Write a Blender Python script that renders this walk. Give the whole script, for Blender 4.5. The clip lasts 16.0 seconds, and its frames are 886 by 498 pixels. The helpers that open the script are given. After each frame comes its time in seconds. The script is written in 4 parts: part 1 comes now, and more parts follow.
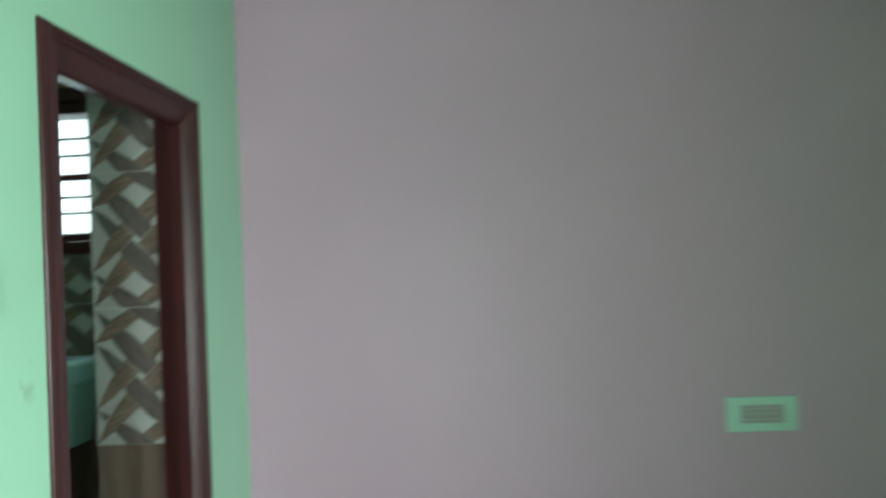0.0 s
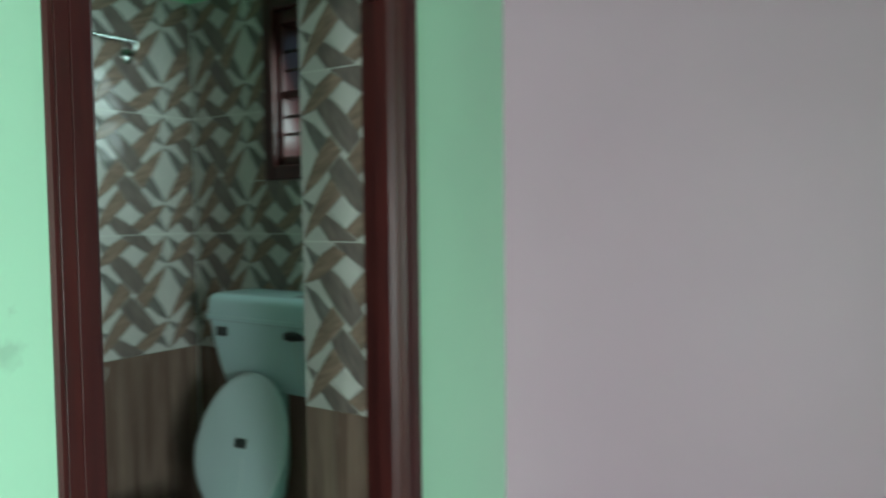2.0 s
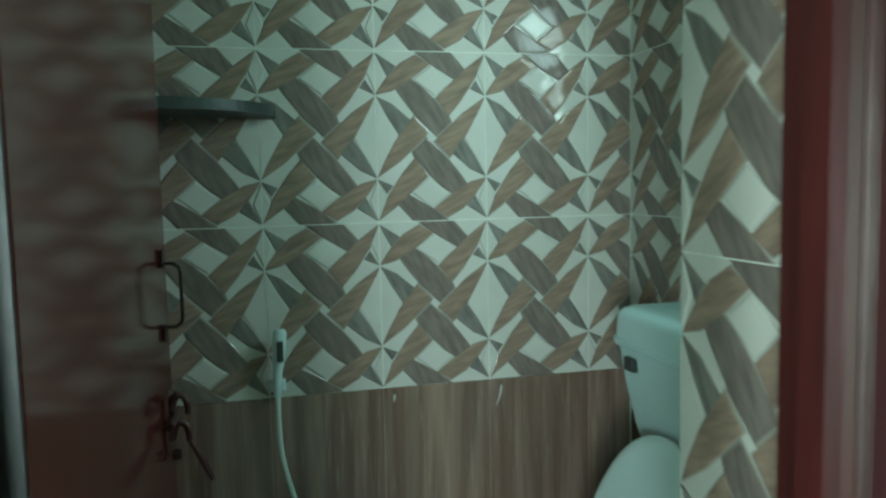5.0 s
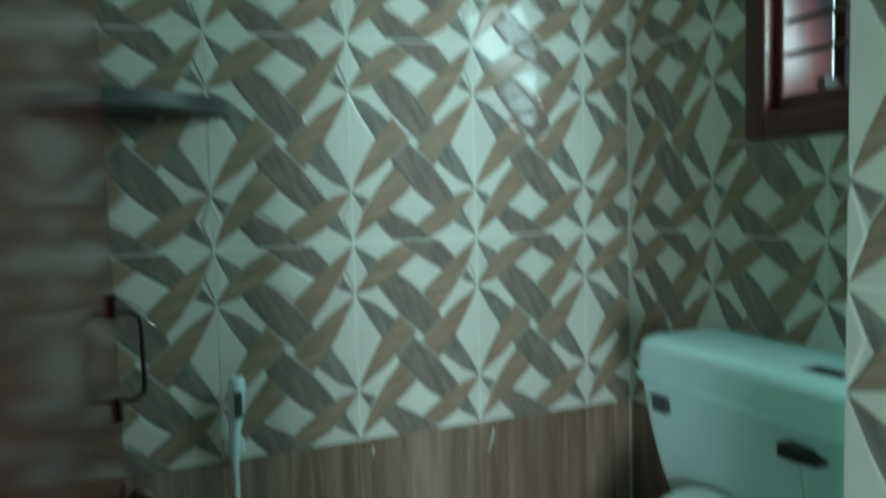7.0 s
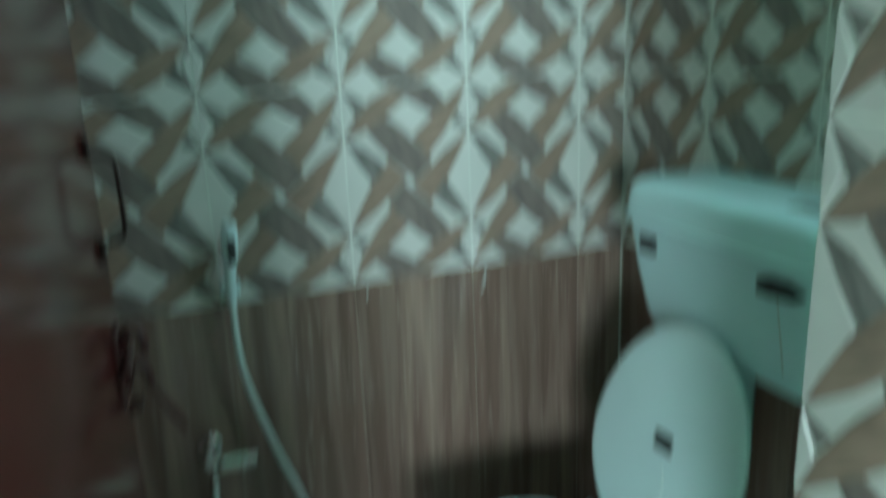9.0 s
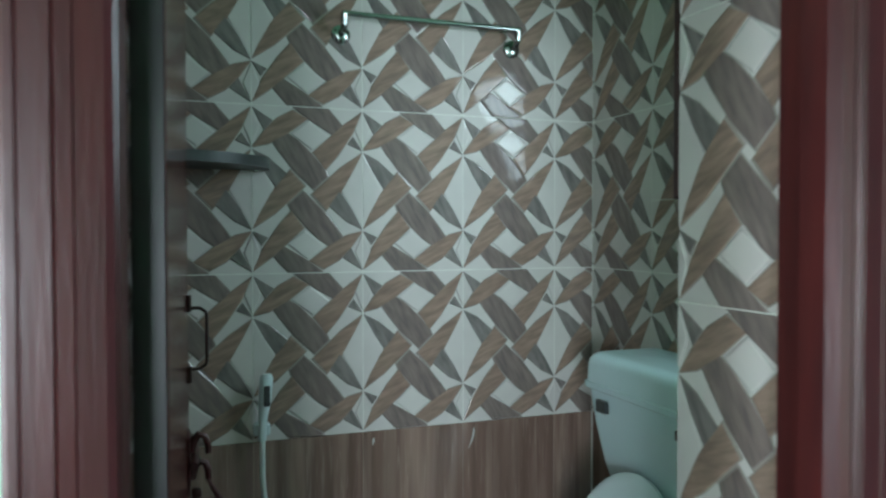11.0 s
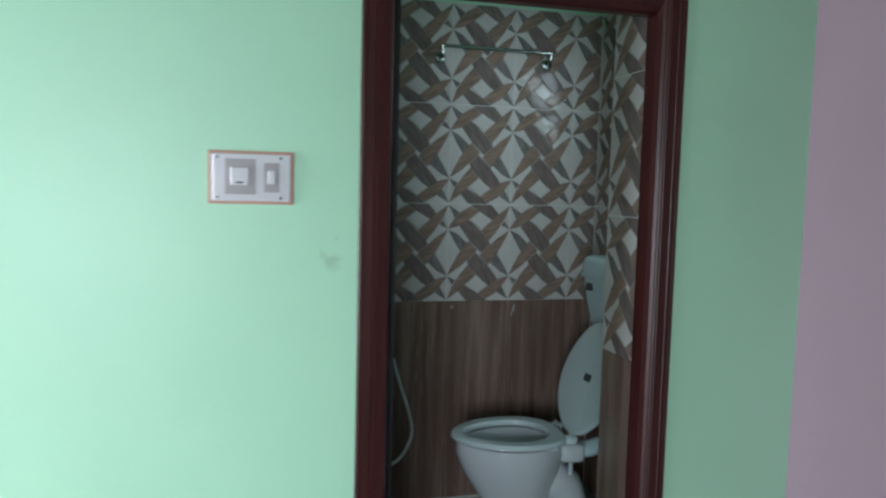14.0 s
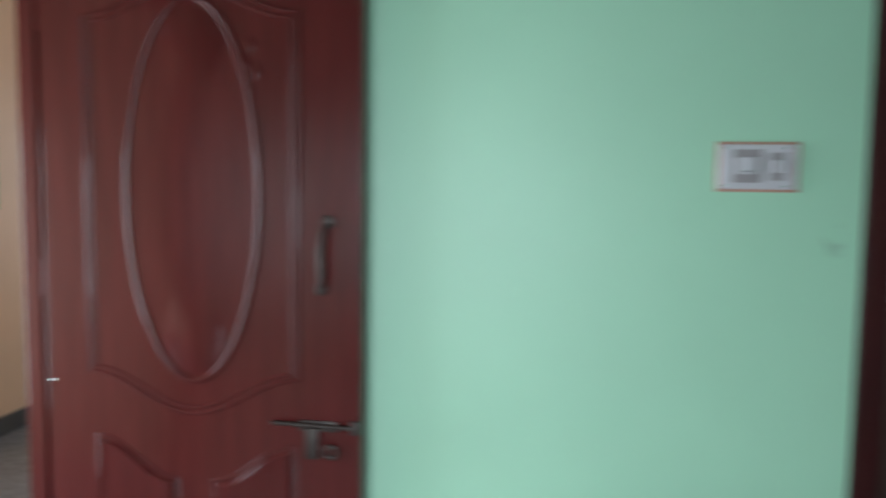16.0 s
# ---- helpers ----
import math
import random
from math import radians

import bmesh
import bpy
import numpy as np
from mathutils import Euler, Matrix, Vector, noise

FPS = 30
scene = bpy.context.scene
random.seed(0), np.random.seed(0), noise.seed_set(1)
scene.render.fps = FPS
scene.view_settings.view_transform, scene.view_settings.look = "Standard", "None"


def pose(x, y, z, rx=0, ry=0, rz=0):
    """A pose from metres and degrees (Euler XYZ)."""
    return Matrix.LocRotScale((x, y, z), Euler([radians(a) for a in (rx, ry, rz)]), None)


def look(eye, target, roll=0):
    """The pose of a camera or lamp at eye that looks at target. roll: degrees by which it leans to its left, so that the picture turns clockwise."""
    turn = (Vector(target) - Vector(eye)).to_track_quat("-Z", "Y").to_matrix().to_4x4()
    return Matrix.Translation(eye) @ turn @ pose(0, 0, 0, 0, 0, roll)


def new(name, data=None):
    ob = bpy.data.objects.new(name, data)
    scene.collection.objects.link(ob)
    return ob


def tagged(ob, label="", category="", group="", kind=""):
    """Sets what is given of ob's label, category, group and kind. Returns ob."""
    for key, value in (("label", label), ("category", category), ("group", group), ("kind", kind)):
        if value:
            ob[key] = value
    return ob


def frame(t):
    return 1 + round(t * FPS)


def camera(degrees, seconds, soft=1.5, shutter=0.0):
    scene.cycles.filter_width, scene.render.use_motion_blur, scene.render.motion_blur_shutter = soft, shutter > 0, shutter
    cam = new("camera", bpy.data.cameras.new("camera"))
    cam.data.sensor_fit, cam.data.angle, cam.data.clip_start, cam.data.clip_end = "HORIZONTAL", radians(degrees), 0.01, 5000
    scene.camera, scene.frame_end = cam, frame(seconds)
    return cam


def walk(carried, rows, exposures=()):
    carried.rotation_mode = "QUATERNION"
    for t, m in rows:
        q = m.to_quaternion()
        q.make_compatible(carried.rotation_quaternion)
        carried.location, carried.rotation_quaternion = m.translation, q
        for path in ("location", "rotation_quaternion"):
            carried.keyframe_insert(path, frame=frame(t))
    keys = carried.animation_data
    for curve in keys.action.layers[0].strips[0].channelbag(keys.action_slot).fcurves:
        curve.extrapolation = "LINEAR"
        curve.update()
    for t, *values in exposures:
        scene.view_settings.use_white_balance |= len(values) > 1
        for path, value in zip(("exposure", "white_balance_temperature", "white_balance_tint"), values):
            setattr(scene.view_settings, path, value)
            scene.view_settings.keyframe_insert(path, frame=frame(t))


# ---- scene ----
cam = camera(60.3, 16.0, soft=2.4, shutter=1.0)
PATH = [
    (0, (-2.204, -0.339, 1.467), (-0.207, -0.241, 1.494), -2.3),
    (0.5, (-1.962, -0.509, 1.483), (-0.015, -0.056, 1.435), -1.2),
    (1, (-1.745, -0.572, 1.430), (0.135, 0.106, 1.341), -1.5),
    (1.5, (-1.485, -0.553, 1.425), (0.315, 0.315, 1.311), -1.5),
    (2, (-1.240, -0.518, 1.428), (0.418, 0.597, 1.327), -0.6),
    (2.5, (-0.986, -0.545, 1.458), (0.421, 0.869, 1.326), -0.4),
    (3, (-0.766, -0.543, 1.443), (0.379, 1.09, 1.289), -1.0),
    (3.5, (-0.633, -0.439, 1.436), (0.324, 1.307, 1.249), -1.0),
    (4, (-0.464, -0.248, 1.443), (0.291, 1.596, 1.267), -0.6),
    (4.5, (-0.364, -0.144, 1.456), (0.189, 1.769, 1.278), -1.0),
    (4.7, (-0.322, -0.087, 1.453), (0.156, 1.846, 1.270), -1.2),
    (6.8, (-0.405, 0.322, 1.452), (0.252, 2.206, 1.366), -1.7),
    (7, (-0.447, 0.353, 1.466), (0.297, 2.203, 1.307), -1.6),
    (7.5, (-0.45, 0.369, 1.444), (0.29, 2.161, 0.955), -1.2),
    (8, (-0.441, 0.372, 1.429), (0.23, 2.088, 0.65), -2.2),
    (8.5, (-0.433, 0.364, 1.43), (0.209, 2.027, 0.523), -2.3),
    (9, (-0.411, 0.344, 1.446), (0.279, 2.142, 0.909), -2.5),
    (9.2, (-0.407, 0.332, 1.448), (0.289, 2.149, 1.128), -1.5),
    (11.3, (-0.525, -0.154, 1.463), (0.140, 1.732, 1.420), 0.5),
    (11.5, (-0.531, -0.209, 1.454), (0.113, 1.683, 1.38), 0.8),
    (12, (-0.626, -0.437, 1.438), (0.011, 1.455, 1.315), 0.9),
    (12.5, (-0.713, -0.669, 1.426), (-0.029, 1.204, 1.281), 1.1),
    (13, (-0.77, -0.891, 1.443), (-0.083, 0.98, 1.28), 1.0),
    (13.5, (-0.839, -1.163, 1.428), (-0.297, 0.756, 1.278), 1.0),
    (14, (-0.941, -1.362, 1.438), (-0.415, 0.56, 1.268), 1.5),
    (14.5, (-1.08, -1.497, 1.419), (-0.562, 0.427, 1.246), 1.5),
    (15, (-1.196, -1.584, 1.413), (-0.95, 0.392, 1.227), 0.9),
    (15.5, (-1.272, -1.592, 1.421), (-1.279, 0.399, 1.226), 0.7),
    (16, (-1.425, -1.507, 1.384), (-1.707, 0.465, 1.216), 0.8),
]
walk(cam, [(t, look(e, g, r)) for t, e, g, r in PATH], [(0, 0.0, 5980, -11), (1, 0.02, 5980, -11), (3, 0.08, 5980, -13), (4, 0.20, 5850, -24), (4.5, 0.48, 5800, -22), (7, 0.82, 5500, -20), (8, 0.82, 5450, -20), (9, 0.96, 5400, -16), (11.5, 0.60, 5830, 8), (12.5, 0.42, 5850, 11), (13.5, 0.06, 5850, 11), (14, -0.34, 5800, 8), (14.5, -0.44, 5780, 6), (15, -0.64, 5720, 4), (16, -0.95, 5700, 4)])

# ---- light ----
world = bpy.data.worlds.new("world")
scene.world = world
world.use_nodes = True
wn = world.node_tree
sky = wn.nodes.new("ShaderNodeTexSky")
sky.sky_type, sky.sun_disc = "NISHITA", False
sky.sun_elevation, sky.sun_rotation = radians(48), radians(215)
wn.links.new(sky.outputs[0], wn.nodes["Background"].inputs[0])
wn.nodes["Background"].inputs[1].default_value = 0.12


def area(name, m, w, h, power, colour, spread=180):
    lamp = bpy.data.lights.new(name, "AREA")
    lamp.shape, lamp.size, lamp.size_y, lamp.energy, lamp.color = "RECTANGLE", w, h, power, colour
    lamp.spread = radians(spread)
    ob = new(name, lamp)
    ob.matrix_world = m
    return ob


sun = bpy.data.lights.new("sun", "SUN")
sun.energy, sun.angle, sun.color = 2.0, radians(0.5), (1.0, 0.95, 0.88)
new("sun", sun).matrix_world = look((-5, 8, 9), (0, 0, 0))
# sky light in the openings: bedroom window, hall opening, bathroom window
area("bedroom_window_light", look((-2.02, -3.27, 1.15), (-2.3, 0.0, 0.22)), 1.15, 1.2, 53, (0.95, 0.98, 1.0), 105)
area("hall_window_light", look((-4.42, -0.2, 0.95), (0, -0.1, 0.8)), 1.1, 1.3, 98, (0.96, 0.98, 1.0))
# added fill lamp at the hall's unseen end, brightens the cream wall and floor
area("hall_end_fill_light", look((-3.65, 4.12, 1.42), (-3.75, 0.0, 1.0)), 0.98, 1.2, 26, (0.98, 0.98, 1.0))
area("bathroom_window_light", look((0.795, 1.27, 1.87), (-0.2, 1.40, 1.36)), 0.30, 0.42, 5.2, (0.84, 0.98, 1.0))

# ---- materials ----


def material(name, colour, rough=0.5, metal=0.0, coat=0.0, vary=0.08, scale=6.0, bump=0.0, bump_scale=60.0, spec=0.5, stretch=(1, 1, 1), second=None, turn=None):
    m = bpy.data.materials.new(name)
    m.use_nodes = True
    n, l = m.node_tree.nodes, m.node_tree.links
    p = n["Principled BSDF"]
    p.inputs["Roughness"].default_value = rough
    p.inputs["Metallic"].default_value = metal
    p.inputs["Coat Weight"].default_value = coat
    p.inputs["Coat Roughness"].default_value = 0.08
    p.inputs["Specular IOR Level"].default_value = spec
    co, mp = n.new("ShaderNodeTexCoord"), n.new("ShaderNodeMapping")
    info, add = n.new("ShaderNodeObjectInfo"), n.new("ShaderNodeVectorMath")
    mul = n.new("ShaderNodeMath")
    mul.operation, mul.inputs[1].default_value = "MULTIPLY", 37.0
    l.new(info.outputs["Random"], mul.inputs[0])
    l.new(co.outputs["Object"], add.inputs[0])
    l.new(mul.outputs[0], add.inputs[1])
    l.new(add.outputs[0], mp.inputs[0])
    if turn is None:
        mp.inputs["Scale"].default_value = stretch
    else:
        # grain that runs at an angle in the wall's plane
        mp.vector_type = "TEXTURE"
        mp.inputs["Rotation"].default_value = (0, radians(turn), 0)
        mp.inputs["Scale"].default_value = tuple(1 / k for k in stretch)
    big, fine = n.new("ShaderNodeTexNoise"), n.new("ShaderNodeTexNoise")
    big.inputs["Scale"].default_value, big.inputs["Detail"].default_value = scale, 6
    fine.inputs["Scale"].default_value, fine.inputs["Detail"].default_value = bump_scale, 4
    l.new(mp.outputs[0], big.inputs[0])
    l.new(mp.outputs[0], fine.inputs[0])
    ramp = n.new("ShaderNodeValToRGB")
    lo = second or tuple(c * (1 - vary) for c in colour)
    hi = colour if second else tuple(min(1, c * (1 + vary)) for c in colour)
    ramp.color_ramp.elements[0].position, ramp.color_ramp.elements[1].position = 0.32, 0.68
    ramp.color_ramp.elements[0].color, ramp.color_ramp.elements[1].color = (*lo, 1), (*hi, 1)
    l.new(big.outputs[0], ramp.inputs[0])
    l.new(ramp.outputs[0], p.inputs["Base Color"])
    rr = n.new("ShaderNodeMapRange")
    rr.inputs["To Min"].default_value, rr.inputs["To Max"].default_value = rough * 0.85, min(1, rough * 1.2)
    l.new(fine.outputs[0], rr.inputs[0])
    l.new(rr.outputs[0], p.inputs["Roughness"])
    if bump:
        b = n.new("ShaderNodeBump")
        b.inputs["Strength"].default_value, b.inputs["Distance"].default_value = bump, 0.002
        l.new(fine.outputs[0], b.inputs["Height"])
        l.new(b.outputs[0], p.inputs["Normal"])
    return m


def smudged(m, spots):
    """Rubbed dirty marks on a painted wall: (x, z, size, depth of tone)."""
    n, l = m.node_tree.nodes, m.node_tree.links
    p = n["Principled BSDF"]
    source = p.inputs["Base Color"].links[0].from_socket
    geo = n.new("ShaderNodeNewGeometry")
    wob = n.new("ShaderNodeTexNoise")
    wob.inputs["Scale"].default_value, wob.inputs["Detail"].default_value = 38, 3
    l.new(geo.outputs["Position"], wob.inputs[0])
    off = n.new("ShaderNodeVectorMath")
    off.operation = "MULTIPLY_ADD"
    off.inputs[1].default_value = (0.05, 0.05, 0.05)
    l.new(wob.outputs["Color"], off.inputs[0])
    l.new(geo.outputs["Position"], off.inputs[2])
    for x, z, size, tone in spots:
        d = n.new("ShaderNodeVectorMath")
        d.operation, d.inputs[1].default_value = "DISTANCE", (x + 0.025, 0.61, z + 0.025)
        l.new(off.outputs[0], d.inputs[0])
        r = n.new("ShaderNodeMapRange")
        r.inputs["From Min"].default_value, r.inputs["From Max"].default_value = size * 0.3, size
        r.inputs["To Min"].default_value, r.inputs["To Max"].default_value = tone, 0
        l.new(d.outputs["Value"], r.inputs[0])
        mix = n.new("ShaderNodeMixRGB")
        mix.inputs[2].default_value = (0.16, 0.2, 0.17, 1)
        l.new(r.outputs[0], mix.inputs[0])
        l.new(source, mix.inputs[1])
        source = mix.outputs[0]
    l.new(source, p.inputs["Base Color"])
    return m


def streaked(m):
    """Fine pale and dark grain lines running up a wood-look tile, with slow wandering bands of tone."""
    n, l = m.node_tree.nodes, m.node_tree.links
    p = n["Principled BSDF"]
    source = p.inputs["Base Color"].links[0].from_socket
    geo, info, add = n.new("ShaderNodeNewGeometry"), n.new("ShaderNodeObjectInfo"), n.new("ShaderNodeVectorMath")
    far = n.new("ShaderNodeMath")
    far.operation, far.inputs[1].default_value = "MULTIPLY", 11.0
    l.new(info.outputs["Random"], far.inputs[0])
    l.new(geo.outputs["Position"], add.inputs[0])
    l.new(far.outputs[0], add.inputs[1])
    for stretch, low, high, tone, amount in (((120, 120, 5.5), 0.56, 0.74, (0.46, 0.36, 0.30, 1), 0.34), ((80, 80, 4.0), 0.58, 0.72, (0.11, 0.070, 0.056, 1), 0.30), ((15, 15, 0.8), 0.46, 0.70, (0.42, 0.31, 0.25, 1), 0.5), ((8, 8, 0.6), 0.50, 0.70, (0.13, 0.085, 0.068, 1), 0.5)):
        mp, tex, band, mix = n.new("ShaderNodeMapping"), n.new("ShaderNodeTexNoise"), n.new("ShaderNodeMapRange"), n.new("ShaderNodeMixRGB")
        mp.inputs["Scale"].default_value = stretch
        tex.inputs["Scale"].default_value, tex.inputs["Detail"].default_value, tex.inputs["Distortion"].default_value = 1.0, 4, 1.1
        band.inputs["From Min"].default_value, band.inputs["From Max"].default_value, band.inputs["To Max"].default_value = low, high, amount
        l.new(add.outputs[0], mp.inputs[0])
        l.new(mp.outputs[0], tex.inputs[0])
        l.new(tex.outputs[0], band.inputs[0])
        l.new(band.outputs[0], mix.inputs[0])
        l.new(source, mix.inputs[1])
        mix.inputs[2].default_value = tone
        source = mix.outputs[0]
    l.new(source, p.inputs["Base Color"])
    return m


GREEN = smudged(material("mint_green_paint", (0.49, 0.77, 0.555), 0.42, vary=0.035, scale=1.6, bump=0.12, bump_scale=90), [(-0.70, 1.235, 0.028, 0.26), (-0.725, 1.255, 0.018, 0.18), (-0.69, 1.30, 0.012, 0.15)])
PINK = material("mauve_pink_paint", (0.515, 0.342, 0.425), 0.48, vary=0.03, scale=1.4, bump=0.12, bump_scale=90)
CREAM = material("peach_cream_paint", (0.68, 0.50, 0.36), 0.5, vary=0.04, scale=1.5, bump=0.1, bump_scale=90)
WHITE = material("white_ceiling_paint", (0.78, 0.78, 0.76), 0.6, vary=0.03, scale=2, bump=0.1, bump_scale=80)
FRAME = material("dark_lacquered_wood", (0.062, 0.011, 0.010), 0.36, coat=0.0, vary=0.3, scale=5, bump=0.16, bump_scale=26, stretch=(9, 9, 0.8), second=(0.038, 0.008, 0.008), spec=0.42)
SHUTTER = material("red_brown_shutter_wood", (0.05, 0.011, 0.011), 0.55, scale=5, bump=0.1, bump_scale=60, stretch=(9, 9, 0.8), second=(0.032, 0.008, 0.008), spec=0.25)
LEAF = material("red_brown_varnished_wood", (0.098, 0.017, 0.016), 0.17, coat=0.0, spec=0.30, scale=4, bump=0.05, bump_scale=40, stretch=(8, 8, 0.7), second=(0.074, 0.013, 0.012))
PVC = material("glossy_brown_door_skin", (0.070, 0.016, 0.013), 0.13, coat=0.0, spec=0.32, scale=3, vary=0.2, stretch=(5, 5, 0.6), second=(0.056, 0.012, 0.010))
CERAMIC = material("white_glazed_ceramic", (0.66, 0.69, 0.72), 0.09, coat=0.3, vary=0.02, scale=3)
SEAT = material("white_plastic_seat", (0.64, 0.74, 0.76), 0.2, vary=0.025, scale=4)
CISTERN = material("pale_aqua_plastic", (0.61, 0.78, 0.81), 0.20, vary=0.03, scale=4)
RAIL = material("dull_chrome", (0.36, 0.40, 0.38), 0.2, metal=1.0, vary=0.1, scale=20)
CHROME = material("chrome", (0.72, 0.74, 0.74), 0.10, metal=1.0, vary=0.05, scale=20)
IRON = material("antique_dark_iron", (0.05, 0.035, 0.03), 0.42, metal=0.5, vary=0.25, scale=30)
LATCH = material("red_brown_painted_iron", (0.045, 0.012, 0.011), 0.38, metal=0.2, vary=0.25, scale=30)
BLACK = material("black_plastic", (0.012, 0.012, 0.013), 0.35, vary=0.1, scale=20)
STICKER = material("grey_printed_sticker", (0.045, 0.05, 0.05), 0.45, vary=0.25, scale=60)
SHELF = material("dark_grey_stone", (0.050, 0.058, 0.056), 0.4, coat=0.0, spec=0.2, vary=0.25, scale=10)
HOSE = material("white_vinyl_hose", (0.62, 0.68, 0.66), 0.32, vary=0.05, scale=30)
MINT = material("pale_mint_plastic", (0.48, 0.66, 0.55), 0.3, vary=0.03, scale=8)
PLATE = material("white_switch_plate", (0.69, 0.64, 0.68), 0.18, spec=0.9, vary=0.02, scale=8)
RIM = material("copper_edged_plate_rim", (0.52, 0.27, 0.20), 0.4, vary=0.08, scale=12)
RIM_PALE = material("warm_grey_plastic", (0.40, 0.40, 0.34), 0.4, vary=0.05, scale=12)
MODULE = material("taupe_switch_module", (0.37, 0.32, 0.33), 0.35, vary=0.05, scale=12)
T_WHITE = material("glazed_tile_offwhite", (0.585, 0.560, 0.535), 0.06, spec=0.18, vary=0.05, scale=9, bump=0.04, bump_scale=14)
T_PALE = material("glazed_tile_pale_grey", (0.46, 0.445, 0.425), 0.06, spec=0.18, vary=0.08, scale=9)
T_TAN = material("glazed_tile_tan_wood", (0.335, 0.240, 0.186), 0.07, spec=0.18, scale=5, bump=0.04, bump_scale=14, stretch=(3, 3, 15), second=(0.205, 0.150, 0.122), turn=-24)
T_GREY = material("glazed_tile_grey_wood", (0.235, 0.188, 0.170), 0.07, spec=0.18, scale=5, bump=0.04, bump_scale=14, stretch=(3, 3, 15), second=(0.150, 0.124, 0.116), turn=62)
T_DARK = material("glazed_tile_shadow_grey", (0.145, 0.135, 0.128), 0.07, spec=0.18, scale=5, stretch=(3, 3, 12), second=(0.245, 0.225, 0.21), turn=62)
T_EDGE = material("glazed_tile_soft_grey", (0.30, 0.272, 0.245), 0.07, spec=0.18, scale=9, vary=0.1)
GROUT = material("pale_grout", (0.68, 0.68, 0.63), 0.7, vary=0.12, scale=20, bump=0.3, bump_scale=200)
GROUT_BROWN = material("pale_brown_grout", (0.34, 0.27, 0.22), 0.7, vary=0.15, scale=20)
T_WOOD = streaked(material("brown_wood_look_tile", (0.212, 0.138, 0.110), 0.17, coat=0.10, scale=1.4, bump=0.08, bump_scale=18, stretch=(20, 20, 0.45), second=(0.132, 0.086, 0.069)))
T_FLOOR = material("grey_green_floor_tile", (0.36, 0.37, 0.33), 0.24, vary=0.18, scale=5, bump=0.06, bump_scale=60)
FLOOR = material("grey_vitrified_floor", (0.25, 0.245, 0.235), 0.16, vary=0.08, scale=4)
SKIRT = material("dark_grey_skirting", (0.07, 0.075, 0.08), 0.25, vary=0.15, scale=8)
HALL_FLOOR = material("dark_grey_granite_floor", (0.15, 0.15, 0.16), 0.22, vary=0.2, scale=25)
BOARD = material("green_cloth", (0.10, 0.34, 0.10), 0.8, vary=0.15, scale=20)
RUST = material("orange_brown_rubber", (0.45, 0.20, 0.04), 0.5, vary=0.2, scale=40)

# ---- building helpers ----


def part(name, bm, mat, parent=None, label="", smooth=False):
    me = bpy.data.meshes.new(name)
    bmesh.ops.recalc_face_normals(bm, faces=bm.faces)
    bm.to_mesh(me)
    bm.free()
    for m in mat if isinstance(mat, (list, tuple)) else (mat,):
        me.materials.append(m)
    if smooth:
        for f in me.polygons:
            f.use_smooth = True
        me.set_sharp_from_angle(angle=radians(38))
    ob = new(name, me)
    if parent:
        ob.parent = parent
    if label:
        ob["label"] = label
    return ob


def thing(name, place, label, category, group="", kind=""):
    ob = new(name)
    ob.matrix_world = place if isinstance(place, Matrix) else Matrix.Translation(place)
    ob.empty_display_size = 0.1
    return tagged(ob, label, category, group, kind)


def box(bm, a, b, bevel=0.0, seg=2):
    r = bmesh.ops.create_cube(bm, size=1)
    vs = r["verts"]
    for v in vs:
        v.co = Vector([a[i] + (v.co[i] + 0.5) * (b[i] - a[i]) for i in range(3)])
    if bevel:
        es = list({e for v in vs for e in v.link_edges})
        bmesh.ops.bevel(bm, geom=es, offset=bevel, segments=seg, affect="EDGES", profile=0.6)
    return bm


def boxed(a, b, bevel=0.0, seg=2):
    return box(bmesh.new(), a, b, bevel, seg)


def prism(bm, outline, axis, a, b, mat=0):
    """A closed outline of (p, q) drawn out along an axis: 'z' takes (x, y), 'x' takes (y, z), 'y' takes (x, z)."""
    def at(p, q, s):
        return {"z": (p, q, s), "x": (s, p, q), "y": (p, s, q)}[axis]
    lo = [bm.verts.new(at(p, q, a)) for p, q in outline]
    hi = [bm.verts.new(at(p, q, b)) for p, q in outline]
    fs = [bm.faces.new(lo[::-1]), bm.faces.new(hi)]
    for i in range(len(lo)):
        j = (i + 1) % len(lo)
        fs.append(bm.faces.new((lo[i], lo[j], hi[j], hi[i])))
    for f in fs:
        f.material_index = mat
    return bm


def tube(bm, path, radius, sides=10, closed=False, flat=1.0):
    """A round bar along a path; flat squeezes it along y."""
    pts = [Vector(p) for p in path]
    n, rings = len(pts), []
    for i, p in enumerate(pts):
        a = pts[(i - 1) % n] if closed or i else p
        b = pts[(i + 1) % n] if closed or i < n - 1 else p
        d = (b - a).normalized()
        u = d.cross(Vector((0, 1, 0)) if abs(d.y) < 0.9 else Vector((1, 0, 0))).normalized()
        w = d.cross(u).normalized()
        r = radius[i] if isinstance(radius, (list, tuple)) else radius
        rings.append([bm.verts.new(p + (u * math.cos(k * math.tau / sides) + w * flat * math.sin(k * math.tau / sides)) * r) for k in range(sides)])
    for i in range(n if closed else n - 1):
        A, B = rings[i], rings[(i + 1) % n]
        for k in range(sides):
            bm.faces.new((A[k], A[(k + 1) % sides], B[(k + 1) % sides], B[k]))
    if not closed:
        bm.faces.new(rings[0][::-1])
        bm.faces.new(rings[-1])
    return bm


